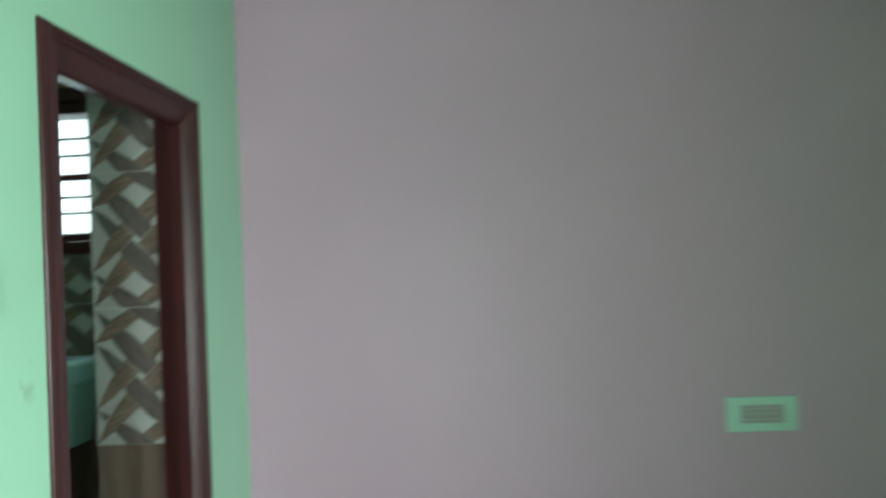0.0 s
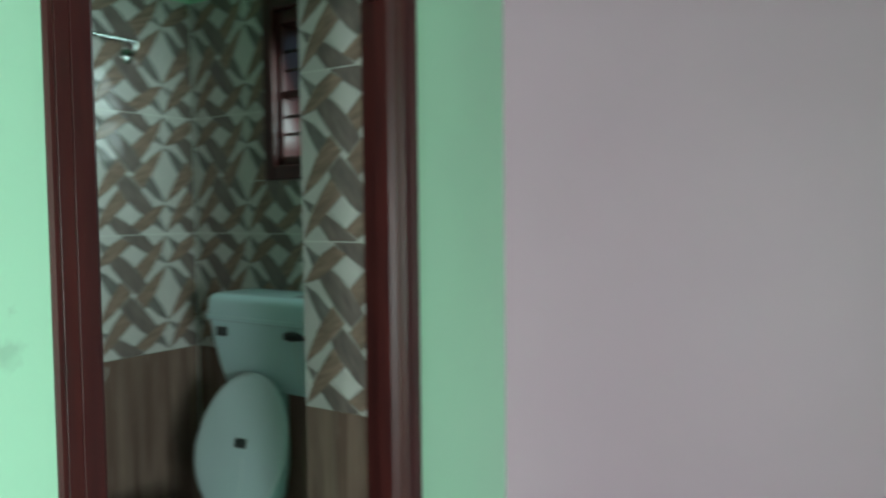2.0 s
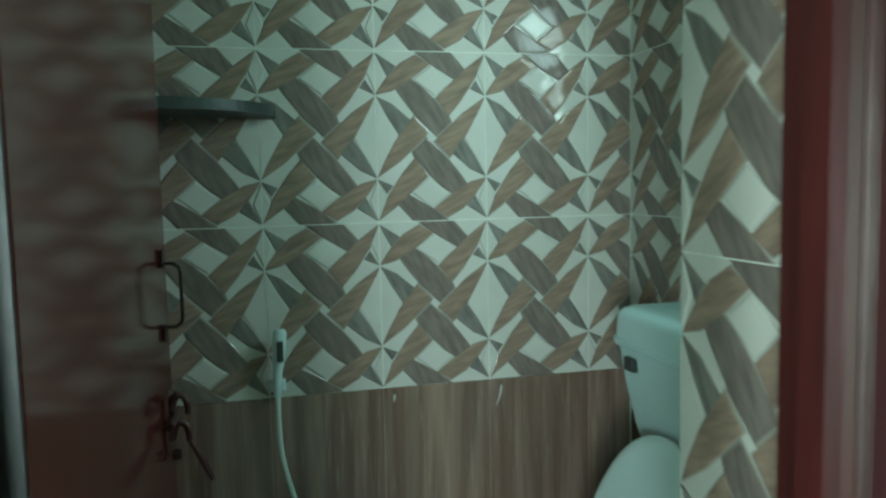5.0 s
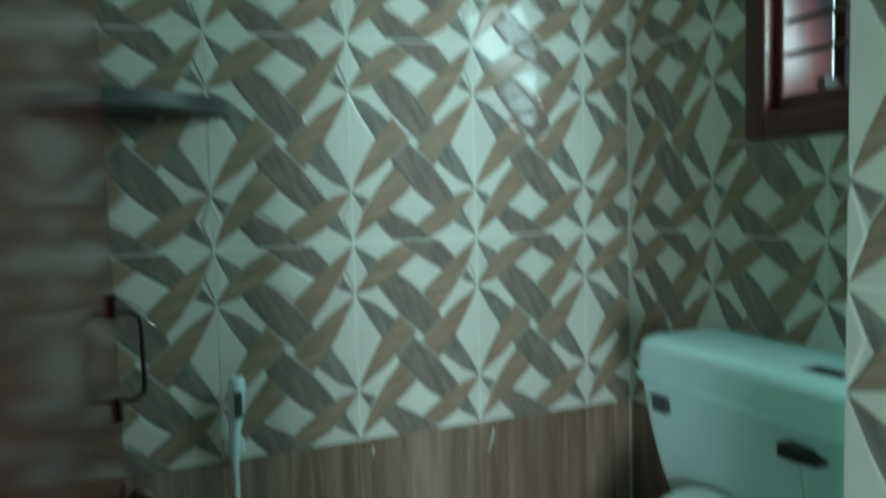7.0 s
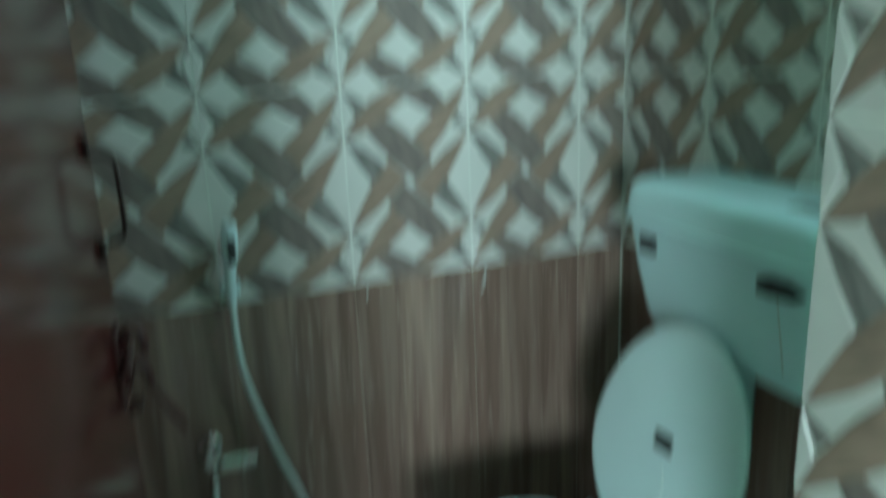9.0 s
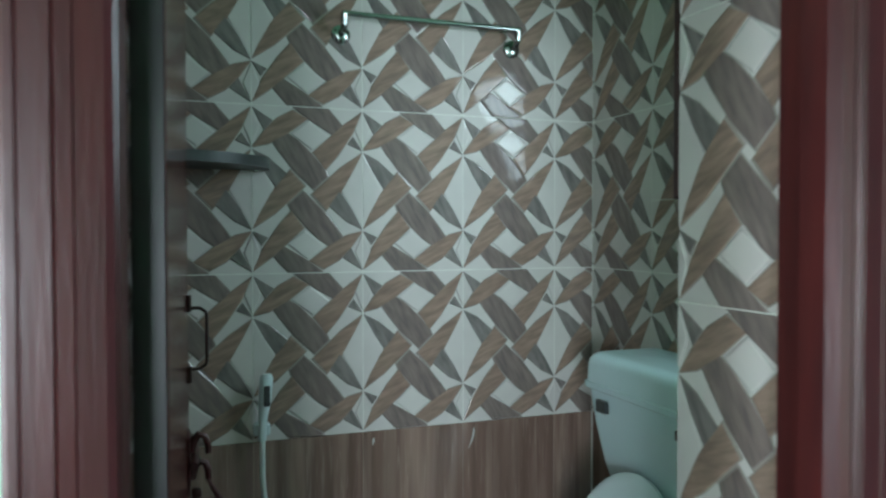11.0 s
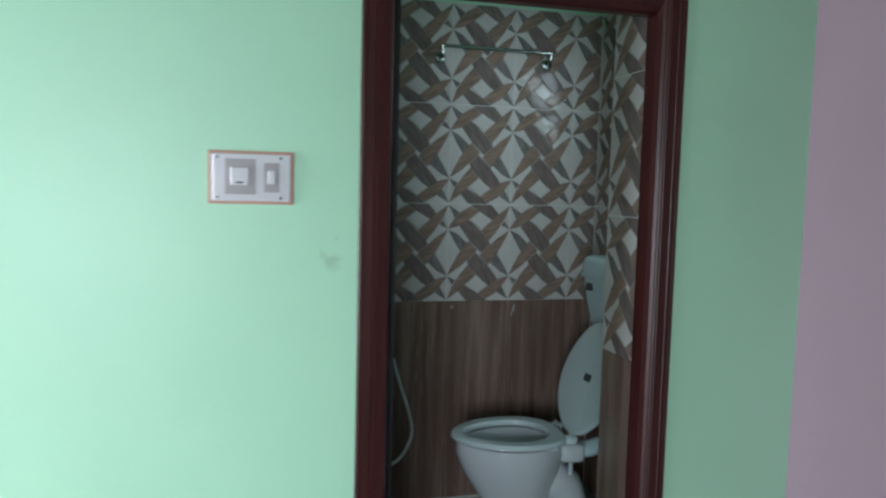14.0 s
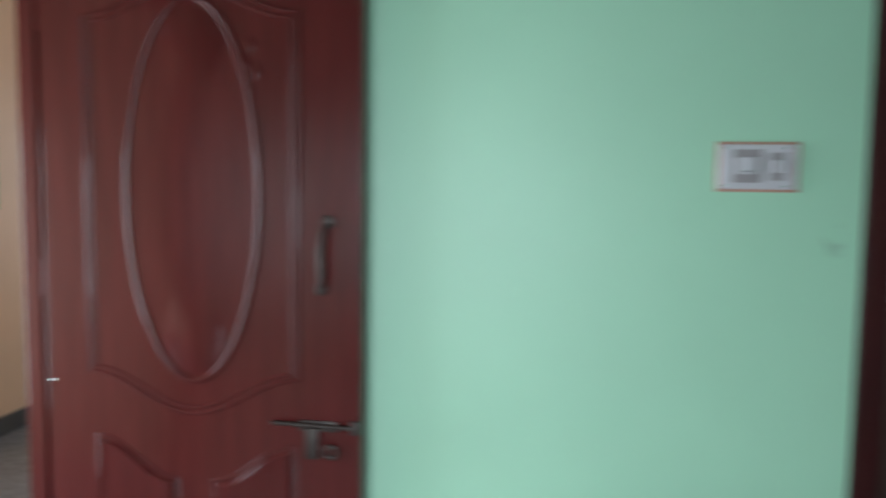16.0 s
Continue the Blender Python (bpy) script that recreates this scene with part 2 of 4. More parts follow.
def lathe(bm, profile, m=Matrix(), sides=28):
    """Turns (radius, height) pairs about the z axis of m."""
    rings = []
    for r, h in profile:
        rings.append([bm.verts.new(m @ Vector((r * math.cos(k * math.tau / sides), r * math.sin(k * math.tau / sides), h))) for k in range(sides)])
    for A, B in zip(rings, rings[1:]):
        for k in range(sides):
            bm.faces.new((A[k], A[(k + 1) % sides], B[(k + 1) % sides], B[k]))
    bm.faces.new(rings[0][::-1])
    bm.faces.new(rings[-1])
    return bm


def loft(bm, rings, cap=True):
    vs = [[bm.verts.new(p) for p in r] for r in rings]
    n = len(vs[0])
    for A, B in zip(vs, vs[1:]):
        for k in range(n):
            bm.faces.new((A[k], A[(k + 1) % n], B[(k + 1) % n], B[k]))
    if cap:
        bm.faces.new(vs[0][::-1])
        bm.faces.new(vs[-1])
    return bm


# ---- plan ----
XW, XP, YG, YS = -2.89, 0.725, 0.585, -3.2      # bedroom: door wall, pink wall, green wall, window wall
BX0, BX1, BY0, BY1 = -0.57, 0.735, 0.715, 2.0   # bathroom faces
STUB, STUB_END = 0.258, 0.945                   # tiled return beside the doorway
FZ, CEIL = -0.045, 2.85                         # bathroom floor, ceiling
DX0, DX1, DTOP = -0.635, 0.288, 2.02            # bathroom door frame, outer


def structure(name, bm, mat, label, category):
    return tagged(part(name, bm, mat), label, category, kind="structure")


bm = bmesh.new()
box(bm, (XW - 0.085, YG, 0), (DX0, BY0 - 0.01, CEIL))
box(bm, (DX1, YG, 0), (XP + 0.14, BY0 - 0.01, CEIL))
box(bm, (DX0, YG, DTOP), (DX1, BY0 - 0.01, CEIL))
structure("wall_green", bm, GREEN, "mint green painted plaster wall with faint smudges", "wall")
structure("wall_pink", boxed((XP, YS, 0), (XP + 0.14, YG, CEIL)), PINK, "matt mauve pink painted plaster wall", "wall")
bm = bmesh.new()
box(bm, (XW, YS - 0.2, 0), (-2.6, YS, CEIL))
box(bm, (-1.43, YS - 0.2, 0), (XP + 0.14, YS, CEIL))
box(bm, (-2.6, YS - 0.2, 0), (-1.43, YS, 0.53))
box(bm, (-2.6, YS - 0.2, 1.77), (-1.43, YS, CEIL))
structure("wall_south", bm, GREEN, "mint green painted end wall of bedroom with window opening", "wall")
bm = bmesh.new()
box(bm, (XW - 0.085, YS - 0.2, 0), (XW, -0.46, CEIL))
box(bm, (XW - 0.085, 0.56, 0), (XW, YG, CEIL))
box(bm, (XW - 0.085, -0.46, 2.06), (XW, 0.56, CEIL))
structure("wall_entrance", bm, GREEN, "mint green painted wall with the bedroom doorway", "wall")
structure("floor", boxed((XW - 0.085, YS - 0.2, -0.1), (XP + 0.14, YG + 0.05, 0)), FLOOR, "pale grey polished bedroom floor", "floor")
structure("ceiling", boxed((XW - 0.085, YS - 0.2, CEIL), (XP + 0.14, BY1 + 0.15, CEIL + 0.12)), WHITE, "white painted plaster ceiling", "ceiling")

# hall beyond the bedroom door
bm = bmesh.new()
box(bm, (-4.5, 0.35, -0.1), (-4.35, 4.2, CEIL))
box(bm, (-4.5, -2.45, -0.1), (-4.35, -0.75, CEIL))
box(bm, (-4.5, -0.75, -0.1), (-4.35, 0.35, 0.25))
box(bm, (-4.5, -0.75, 1.7), (-4.35, 0.35, CEIL))
structure("hall_wall_far", bm, CREAM, "peach cream painted hall wall", "wall")
structure("hall_wall_south", boxed((-4.35, -0.98, -0.1), (-3.25, -0.85, CEIL)), CREAM, "peach cream painted hall end wall", "wall")
# unseen end wall; its opening is added to hold the fill lamp
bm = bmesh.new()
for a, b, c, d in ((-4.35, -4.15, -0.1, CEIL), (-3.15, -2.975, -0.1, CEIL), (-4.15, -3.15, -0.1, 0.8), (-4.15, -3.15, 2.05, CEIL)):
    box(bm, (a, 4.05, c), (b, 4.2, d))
structure("hall_wall_end", bm, CREAM, "peach cream painted end wall of hall, unseen, with opening added for fill lamp", "wall")
structure("hall_wall_near", boxed((-2.975, 0.72, -0.1), (-2.83, 4.05, CEIL)), CREAM, "peach cream painted hall wall", "wall")
structure("hall_floor", boxed((-4.35, -2.0, -0.1), (-2.975, 4.05, 0)), HALL_FLOOR, "dark grey polished granite hall floor", "floor")
structure("hall_ceiling", boxed((-4.5, -2.0, CEIL), (-2.975, 4.2, CEIL + 0.12)), WHITE, "white painted hall ceiling", "ceiling")
structure("baseboard", boxed((-4.35, -2.0, 0), (-4.335, 4.05, 0.1), 0.003), SKIRT, "dark grey stone skirting along hall wall", "baseboard")
board = tagged(part("wall_hanging", boxed((-4.35, 1.72, 1.22), (-4.335, 2.16, 1.78), 0.004), BOARD), "plain green cloth hanging flat on cream hall wall", "wall hanging")

# bathroom shell
structure("bathroom_wall_back", boxed((BX0 - 0.12, BY1 + 0.006, -0.2), (BX1 + 0.15, BY1 + 0.15, CEIL)), GREEN, "bathroom back wall, green paint above tiling", "wall")
structure("bathroom_wall_left", boxed((BX0 - 0.12, BY0 - 0.01, -0.2), (BX0 - 0.006, BY1 + 0.006, CEIL)), GREEN, "bathroom side wall, green paint above tiling", "wall")
WY0, WY1, WZ0, WZ1 = 1.06, 1.585, 1.545, 2.205
bm = bmesh.new()
box(bm, (BX1 + 0.006, STUB_END - 0.2, -0.2), (BX1 + 0.15, WY0, CEIL))
box(bm, (BX1 + 0.006, WY1, -0.2), (BX1 + 0.15, BY1 + 0.006, CEIL))
box(bm, (BX1 + 0.006, WY0, -0.2), (BX1 + 0.15, WY1, WZ0))
box(bm, (BX1 + 0.006, WY0, WZ1), (BX1 + 0.15, WY1, CEIL))
structure("bathroom_wall_window", bm, GREEN, "bathroom outer wall with small window, green paint above tiling", "wall")
structure("bathroom_wall_return", boxed((STUB + 0.006, BY0 - 0.01, -0.2), (BX1 + 0.006, STUB_END, CEIL)), GREEN, "short wall return beside the toilet, paint above tiling", "wall")
# unseen low slab, added to bounce greenish light onto the upper tiles
structure("bathroom_ceiling", boxed((BX0 - 0.006, BY0 - 0.01, 2.45), (BX1 + 0.006, BY1 + 0.006, 2.55)), GREEN, "unseen mint green slab added over the bathroom to bounce light", "ceiling")
structure("bathroom_subfloor", boxed((BX0, YG, -0.2), (BX1, BY1, FZ - 0.006)), GROUT, "grout bed under bathroom floor tiles", "floor")
structure("threshold", boxed((DX0 + 0.03, YG + 0.005, -0.1), (DX1 - 0.03, BY0, 0.005), 0.004), FLOOR, "grey stone threshold in bathroom doorway", "threshold")

# ---- bathroom door frame and leaf ----


def door_frame():
    t = thing("door_frame", (DX0, YG, 0), "dark red-brown lacquered wooden door frame with fluted moulding", "door frame", kind="structure")
    t.name = "door_frame_1"
    o = Vector((DX0, YG, 0))
    # outer bead, flat, bead, broad face, bead at the arris, then the reveal
    left = [(-0.635, 0.581), (-0.630, 0.577), (-0.623, 0.577), (-0.6215, 0.579), (-0.620, 0.577), (-0.598, 0.5775), (-0.5965, 0.580), (-0.595, 0.5775), (-0.583, 0.5785), (-0.5815, 0.581), (-0.560, 0.583), (-0.554, 0.587), (-0.550, 0.596), (-0.546, 0.632), (-0.565, 0.640), (-0.565, 0.705), (-0.635, 0.705)]
    right = [(0.288, 0.581), (0.283, 0.577), (0.277, 0.577), (0.2755, 0.579), (0.274, 0.577), (0.264, 0.5775), (0.262, 0.580), (0.240, 0.583), (0.238, 0.586), (0.2355, 0.584), (0.232, 0.587), (0.230, 0.590), (0.227, 0.589), (0.220, 0.598), (0.214, 0.616), (0.214, 0.655), (0.237, 0.658), (0.237, 0.713), (0.288, 0.713)]
    for name, pts in (("jamb", left), ("jamb", right[::-1])):
        part(name, prism(bmesh.new(), [(x - o.x, y - o.y) for x, y in pts], "z", 0, 2.0195), FRAME, t)
    head = [(0.580, 2.02), (0.576, 2.013), (0.583, 2.007), (0.578, 1.999), (0.587, 1.992), (0.583, 1.984), (0.592, 1.977), (0.603, 1.952), (0.612, 1.940), (0.624, 1.933), (0.655, 1.931), (0.658, 1.957), (0.708, 1.957), (0.708, 2.02)]
    part("lintel", prism(bmesh.new(), [(y - o.y, z) for y, z in head], "x", 0.001, DX1 - DX0 - 0.001), FRAME, t)
    return t


door_frame()


def bathroom_door():
    # hinge line at the origin; the leaf runs along +y, its visible face towards +x
    t = thing("bathroom_door", pose(-0.513, 0.707, 0, 0, 0, -2.8), "glossy dark brown flush bathroom door standing open inwards", "door")
    part("door_leaf", boxed((-0.03, -0.025, 0.005), (0, 0.72, 1.93), 0.003), PVC, t)
    part("edge_strip", boxed((-0.031, -0.028, 0.006), (-0.0012, -0.025, 1.929), 0.001), BLACK, t, "black edging along the hinge side")
    pull = tube(bmesh.new(), [(0, 0.655, 1.325), (0.022, 0.655, 1.325), (0.032, 0.655, 1.318), (0.034, 0.655, 1.31), (0.034, 0.655, 1.23), (0.032, 0.655, 1.222), (0.022, 0.655, 1.215), (0, 0.655, 1.215)], 0.0032, 10)
    h = part("pull_handle", pull, IRON, t, "thin dark iron pull handle", True)
    part("rose", lathe(bmesh.new(), [(0.004, 0), (0.004, 0.03)], Matrix.Translation((0.004, 0.655, 1.318))), IRON, h, "", True)
    part("rose", lathe(bmesh.new(), [(0.004, 0), (0.004, 0.03)], Matrix.Translation((0.004, 0.655, 1.190))), IRON, h, "", True)
    bolt = part("latch", boxed((0, 0.615, 1.0), (0.004, 0.685, 1.10), 0.001), LATCH, t, "dark red-brown tower latch with hooked knobs", True)
    for z in (1.088, 1.040):
        part("hook", tube(bmesh.new(), [(0.004, 0.655, z - 0.022), (0.009, 0.655, z - 0.002), (0.018, 0.655, z + 0.008), (0.029, 0.655, z + 0.004), (0.034, 0.655, z - 0.010), (0.035, 0.655, z - 0.026)], [0.009, 0.0085, 0.0075, 0.0065, 0.006, 0.0055], 10), LATCH, bolt, "", True)
    part("bolt_bar", tube(bmesh.new(), [(0.012, 0.60, 1.055), (0.012, 0.655, 1.057), (0.012, 0.70, 1.058)], 0.007, 10), LATCH, bolt, "", True)
    part("knob", lathe(bmesh.new(), [(0.0, 0), (0.009, 0.002), (0.011, 0.010), (0.008, 0.018), (0.0, 0.02)], pose(0.004, 0.655, 0.990, 0, 90, 0)), LATCH, bolt, "", True)
    part("hasp", tube(bmesh.new(), [(0.030, 0.66, 1.02), (0.040, 0.66, 1.0), (0.056, 0.662, 0.97), (0.070, 0.664, 0.938)], [0.0022, 0.0032, 0.0062, 0.0045], 8), LATCH, bolt, "", True)
    for z in (0.25, 1.0, 1.75):
        part("hinge", lathe(bmesh.new(), [(0.006, 0), (0.006, 0.09)], Matrix.Translation((-0.034, -0.022, z))), IRON, t, "", True)
    return t


bathroom_door()

# ---- bedroom door ----


def bedroom_door():
    t = thing("bedroom_door", (-2.885, 0.50, 0), "red-brown varnished wooden panel door with carved oval, open", "door")
    part("door_leaf", boxed((0.011, 0.0, 0.01), (0.952, 0.036, 2.02), 0.003), LEAF, t)

    def moulding(pts, r, name):
        return part(name, tube(bmesh.new(), [(x, 0.001, z) for x, z in pts], r, 12, True, 0.95), LEAF, t, "", True)

    x0, x1, xc = 0.145, 0.772, 0.465

    def arc(za, zb, xs0=x0, xs1=x1, n=26):
        # S-shaped lower edge: high at both ends, low in the middle
        return [(xs0 + (xs1 - xs0) * i / n, za + (zb - za) * 0.5 * (1 - math.cos(math.tau * i / n))) for i in range(n + 1)]
    rail = arc(0.835, 0.725)
    up = rail + [(x1, 1.3), (x1, 1.84)] + arc(1.84, 1.93)[::-1][1:-1] + [(x0, 1.84), (x0, 1.3)]
    moulding(up, 0.0065, "panel_moulding")
    moulding([(xc + (x - xc) * 0.945, 1.33 + (z - 1.33) * 0.97) for x, z in up], 0.0055, "panel_moulding")
    oval = [(xc + 0.195 * math.cos(a * math.tau / 72), 1.352 + 0.532 * math.sin(a * math.tau / 72)) for a in range(72)]
    moulding(oval, 0.0095, "oval_moulding")
    field = bmesh.new()
    loft(field, [[(xc + (x - xc) * s, y, 1.352 + (z - 1.352) * s) for x, z in oval] for s, y in ((0.972, 0.003), (0.955, -0.0016), (0.55, -0.0020))])
    part("oval_panel", field, LEAF, t, "", True)
    # carved sprig on the oval's upper side
    leaf = bmesh.new()
    for k, (dx, dz, ln) in enumerate(((0.0, 0.0, 0.07), (0.016, 0.055, 0.06), (-0.012, 0.075, 0.06), (0.004, 0.13, 0.05))):
        tube(leaf, [(0.632 + dx, 0.0, 1.60 + dz), (0.640 + dx, -0.003, 1.60 + dz + ln * 0.5), (0.632 + dx, 0.0, 1.60 + dz + ln)], [0.003, 0.010, 0.002], 8, False, 0.4)
    part("carving", leaf, LEAF, t, "", True)
    for s in (-1, 1):
        xa, xb = (x0 + 0.02, xc - 0.055) if s < 0 else (xc + 0.055, x1 - 0.01)
        n = 14
        top = []
        for i in range(n + 1):
            f = i / n
            g = f if s < 0 else 1 - f
            top.append((xa + (xb - xa) * f, 0.648 - 0.115 * 0.5 * (1 - math.cos(math.pi * g))))
        loop = top + [(xb, 0.30), (xb, 0.14), (xa, 0.14), (xa, 0.4)]
        moulding(loop, 0.0055, "panel_moulding")
        cx = (xa + xb) / 2
        bm2 = bmesh.new()
        loft(bm2, [[(cx + (x - cx) * q, y, 0.36 + (z - 0.36) * q2) for x, z in loop] for q, q2, y in ((0.93, 0.955, 0.003), (0.89, 0.935, -0.007), (0.84, 0.91, -0.011), (0.72, 0.85, -0.009))])
        part("raised_panel", bm2, LEAF, t, "", True)
    # pull handle: cast, swelling in the middle
    hx = 0.845
    h = part("pull_handle", tube(bmesh.new(), [(hx + 0.012, 0, 1.275), (hx + 0.012, -0.026, 1.272), (hx + 0.007, -0.034, 1.245), (hx, -0.036, 1.20), (hx + 0.004, -0.036, 1.16), (hx + 0.004, -0.034, 1.12), (hx - 0.004, -0.026, 1.098), (hx - 0.008, 0, 1.095)], [0.006, 0.007, 0.009, 0.010, 0.0115, 0.010, 0.008, 0.006], 12), IRON, t, "black iron pull handle", True)
    part("rose", lathe(bmesh.new(), [(0.019, 0), (0.017, 0.004), (0.008, 0.007)], pose(hx + 0.012, 0, 1.278, 90, 0, 0)), IRON, h, "", True)
    part("rose", lathe(bmesh.new(), [(0.017, 0), (0.015, 0.004), (0.008, 0.007)], pose(hx - 0.008, 0, 1.092, 90, 0, 0)), IRON, h, "", True)
    # sliding latch with padlock eye
    b = part("latch", boxed((0.775, -0.008, 0.695), (0.885, 0, 0.725), 0.002), IRON, t, "black iron sliding door latch", True)
    part("latch_rod", tube(bmesh.new(), [(0.70, -0.014, 0.716), (0.93, -0.014, 0.711)], 0.0065, 12), IRON, b, "", True)
    part("latch_tongue", boxed((0.795, -0.018, 0.618), (0.832, -0.004, 0.705), 0.003), IRON, b, "", True)
    part("latch_ring", tube(bmesh.new(), [(0.868 + 0.017 * math.cos(a * math.tau / 20), -0.012, 0.64 + 0.017 * math.sin(a * math.tau / 20)) for a in range(20)], 0.006, 8, True), IRON, b, "", True)
    part("latch_bracket", boxed((0.925, -0.02, 0.693), (0.948, 0, 0.73), 0.003), IRON, b, "", True)
    for z in (0.3, 1.05, 1.8):
        part("hinge", lathe(bmesh.new(), [(0.0045, 0), (0.0045, 0.1)], Matrix.Translation((0.006, 0.004, z))), LEAF, t, "", True)
    part("screw_head", lathe(bmesh.new(), [(0.006, 0), (0.005, 0.002), (0.0, 0.003)], pose(0.03, 0, 0.80, 90, 0, 0)), CHROME, t, "", True)
    return t


bedroom_door()
t = thing("door_frame_2", (XW, 0.5, 0), "red-brown lacquered wooden frame of the bedroom doorway", "door frame", kind="structure")
for y0, y1 in ((0.0, 0.058), (-0.955, -0.897)):
    part("jamb", boxed((-0.053, y0, 0), (0.003, y1, 2.06), 0.004), LEAF, t)
part("lintel", boxed((-0.053, -0.897, 2.025), (0.003, 0.0, 2.06), 0.004), LEAF, t)

# ---- switch plates ----


def switch_plate():
    t = thing("switch_plate", (-1.005, YG, 1.376), "white switch plate with taupe rim and two rocker switches", "switch plate")
    w, h = 0.205, 0.13
    part("rim", boxed((0, -0.006, 0), (w, 0, h), 0.002), RIM, t, "thin copper-toned plate rim")
    part("cover", boxed((0.008, -0.013, 0.007), (w - 0.008, -0.004, h - 0.007), 0.004, 3), PLATE, t)
    part("module", boxed((0.040, -0.0145, 0.024), (0.112, -0.011, 0.110), 0.001), MODULE, t, "taupe double switch module")
    part("module", boxed((0.132, -0.0145, 0.030), (0.168, -0.011, 0.102), 0.001), MODULE, t, "taupe single switch module")
    s = part("rocker", boxed((0.052, -0.021, 0.046), (0.096, -0.014, 0.090), 0.003, 3), PLATE, t)
    part("indicator", boxed((0.066, -0.0216, 0.051), (0.082, -0.0205, 0.055)), BLACK, s)
    part("rocker", boxed((0.141, -0.021, 0.050), (0.160, -0.014, 0.084), 0.003, 3), PLATE, t)
    for x in (0.022, w - 0.032):
        for z in (0.016, h - 0.016):
            part("screw", lathe(bmesh.new(), [(0.0035, 0), (0.003, 0.001)], pose(x, -0.0128, z, 90, 0, 0), 12), CHROME, t)
    return t


switch_plate()
t = thing("socket_plate", (XP, -1.235, 0.775), "pale mint modular plate with taupe slotted centre on pink wall", "switch plate")
part("cover", boxed((-0.011, -0.262, 0), (0, 0, 0.13), 0.004, 3), MINT, t)
part("module", boxed((-0.0135, -0.212, 0.032), (-0.009, -0.055, 0.100), 0.001), MODULE, t)
for k in range(3):
    part("slot", boxed((-0.0145, -0.205, 0.044 + 0.02 * k), (-0.013, -0.062, 0.049 + 0.02 * k)), RIM_PALE, t)

# ---- bathroom window ----


def bathroom_window():
    x = BX1
    t = thing("window_1", (x, WY0, WZ0), "small dark red-brown wooden window with iron bars, shutters open", "window", kind="structure")
    w, h = WY1 - WY0, WZ1 - WZ0
    fw, lo, hi = 0.052, 0.085, h - 0.10
    for name, a, b in (("frame_stile", (0, 0), (fw, h)), ("frame_stile", (w - fw, 0), (w, h)), ("frame_rail", (fw, 0), (w - fw, fw)), ("frame_rail", (fw, h - fw), (w - fw, h))):
        part(name, boxed((-0.014, a[0], a[1]), (0.085, b[0], b[1]), 0.007, 3), FRAME, t, "", True)
    for name, a, b in (("inner_bead", (fw, fw), (fw + 0.022, h - fw)), ("inner_bead", (w - fw - 0.022, fw), (w - fw, h - fw)), ("inner_bead", (fw + 0.022, fw), (w - fw - 0.022, lo)), ("inner_bead", (fw + 0.022, hi), (w - fw - 0.022, h - fw))):
        part(name, boxed((0.012, a[0], a[1]), (0.150, b[0], b[1]), 0.006, 3), FRAME, t, "", True)
    part("transom", boxed((0.02, fw + 0.022, 0.292), (0.07, w - fw - 0.022, 0.322), 0.005, 3), FRAME, t, "", True)
    for z in (1.71, 1.774, 1.94, 2.008):
        part("window_bar", tube(bmesh.new(), [(0.035, fw - 0.005, z - WZ0), (0.035, w - fw + 0.005, z - WZ0)], 0.0062, 8), IRON, t, "", True)
    for x0, y, ang, n in ((0.185, w - fw - 0.004, 20, 0.19), (0.115, fw + 0.004, -42, 0.235)):
        bm3 = bmesh.new()
        sh = h - 2 * fw
        for a, b in (((0.0, 0), (0.045, sh)), ((n - 0.045, 0), (n, sh)), ((0.045, 0), (n - 0.045, 0.05)), ((0.045, sh - 0.05), (n - 0.045, sh)), ((0.045, 0.26), (n - 0.045, 0.31))):
            box(bm3, (a[0], -0.012, a[1]), (b[0], 0.012, b[1]), 0.003)
        box(bm3, (0.044, -0.004, 0.049), (n - 0.044, 0.004, sh - 0.049))
        leaf = part("shutter", bm3, SHUTTER, t, "open red-brown wooden shutter leaf")
        leaf.matrix_local = pose(x0, y, fw, 0, 0, ang)
        for z in (0.06, sh - 0.06):
            part("hinge_strap", boxed((-0.08, -0.004, z - 0.012), (0.03, 0.016, z + 0.012), 0.002), IRON, leaf)
    return t


bathroom_window()

# pale overcast sky outside the bathroom window
glow = bpy.data.materials.new("overcast_sky_glow")
glow.use_nodes = True
em = glow.node_tree.nodes.new("ShaderNodeEmission")
em.inputs[0].default_value, em.inputs[1].default_value = (0.92, 0.97, 1.0, 1), 2.0
glow.node_tree.links.new(em.outputs[0], glow.node_tree.nodes["Material Output"].inputs[0])
structure("backdrop", boxed((4.0, 2.4, 0.2), (4.02, 9.0, 7.0)), glow, "plain white overcast sky outside the window", "sky")

# ---- toilet ----


def egg(cx, cy, front, back, half, n=48):
    """A seat outline: long towards -x, blunt towards +x."""
    pts = []
    for k in range(n):
        a = k * math.tau / n
        c, s = math.cos(a), math.sin(a)
        r = back if c > 0 else front
        pts.append((cx + r * c, cy + half * s * (1 - 0.10 * max(0, -c) ** 2)))
    return pts


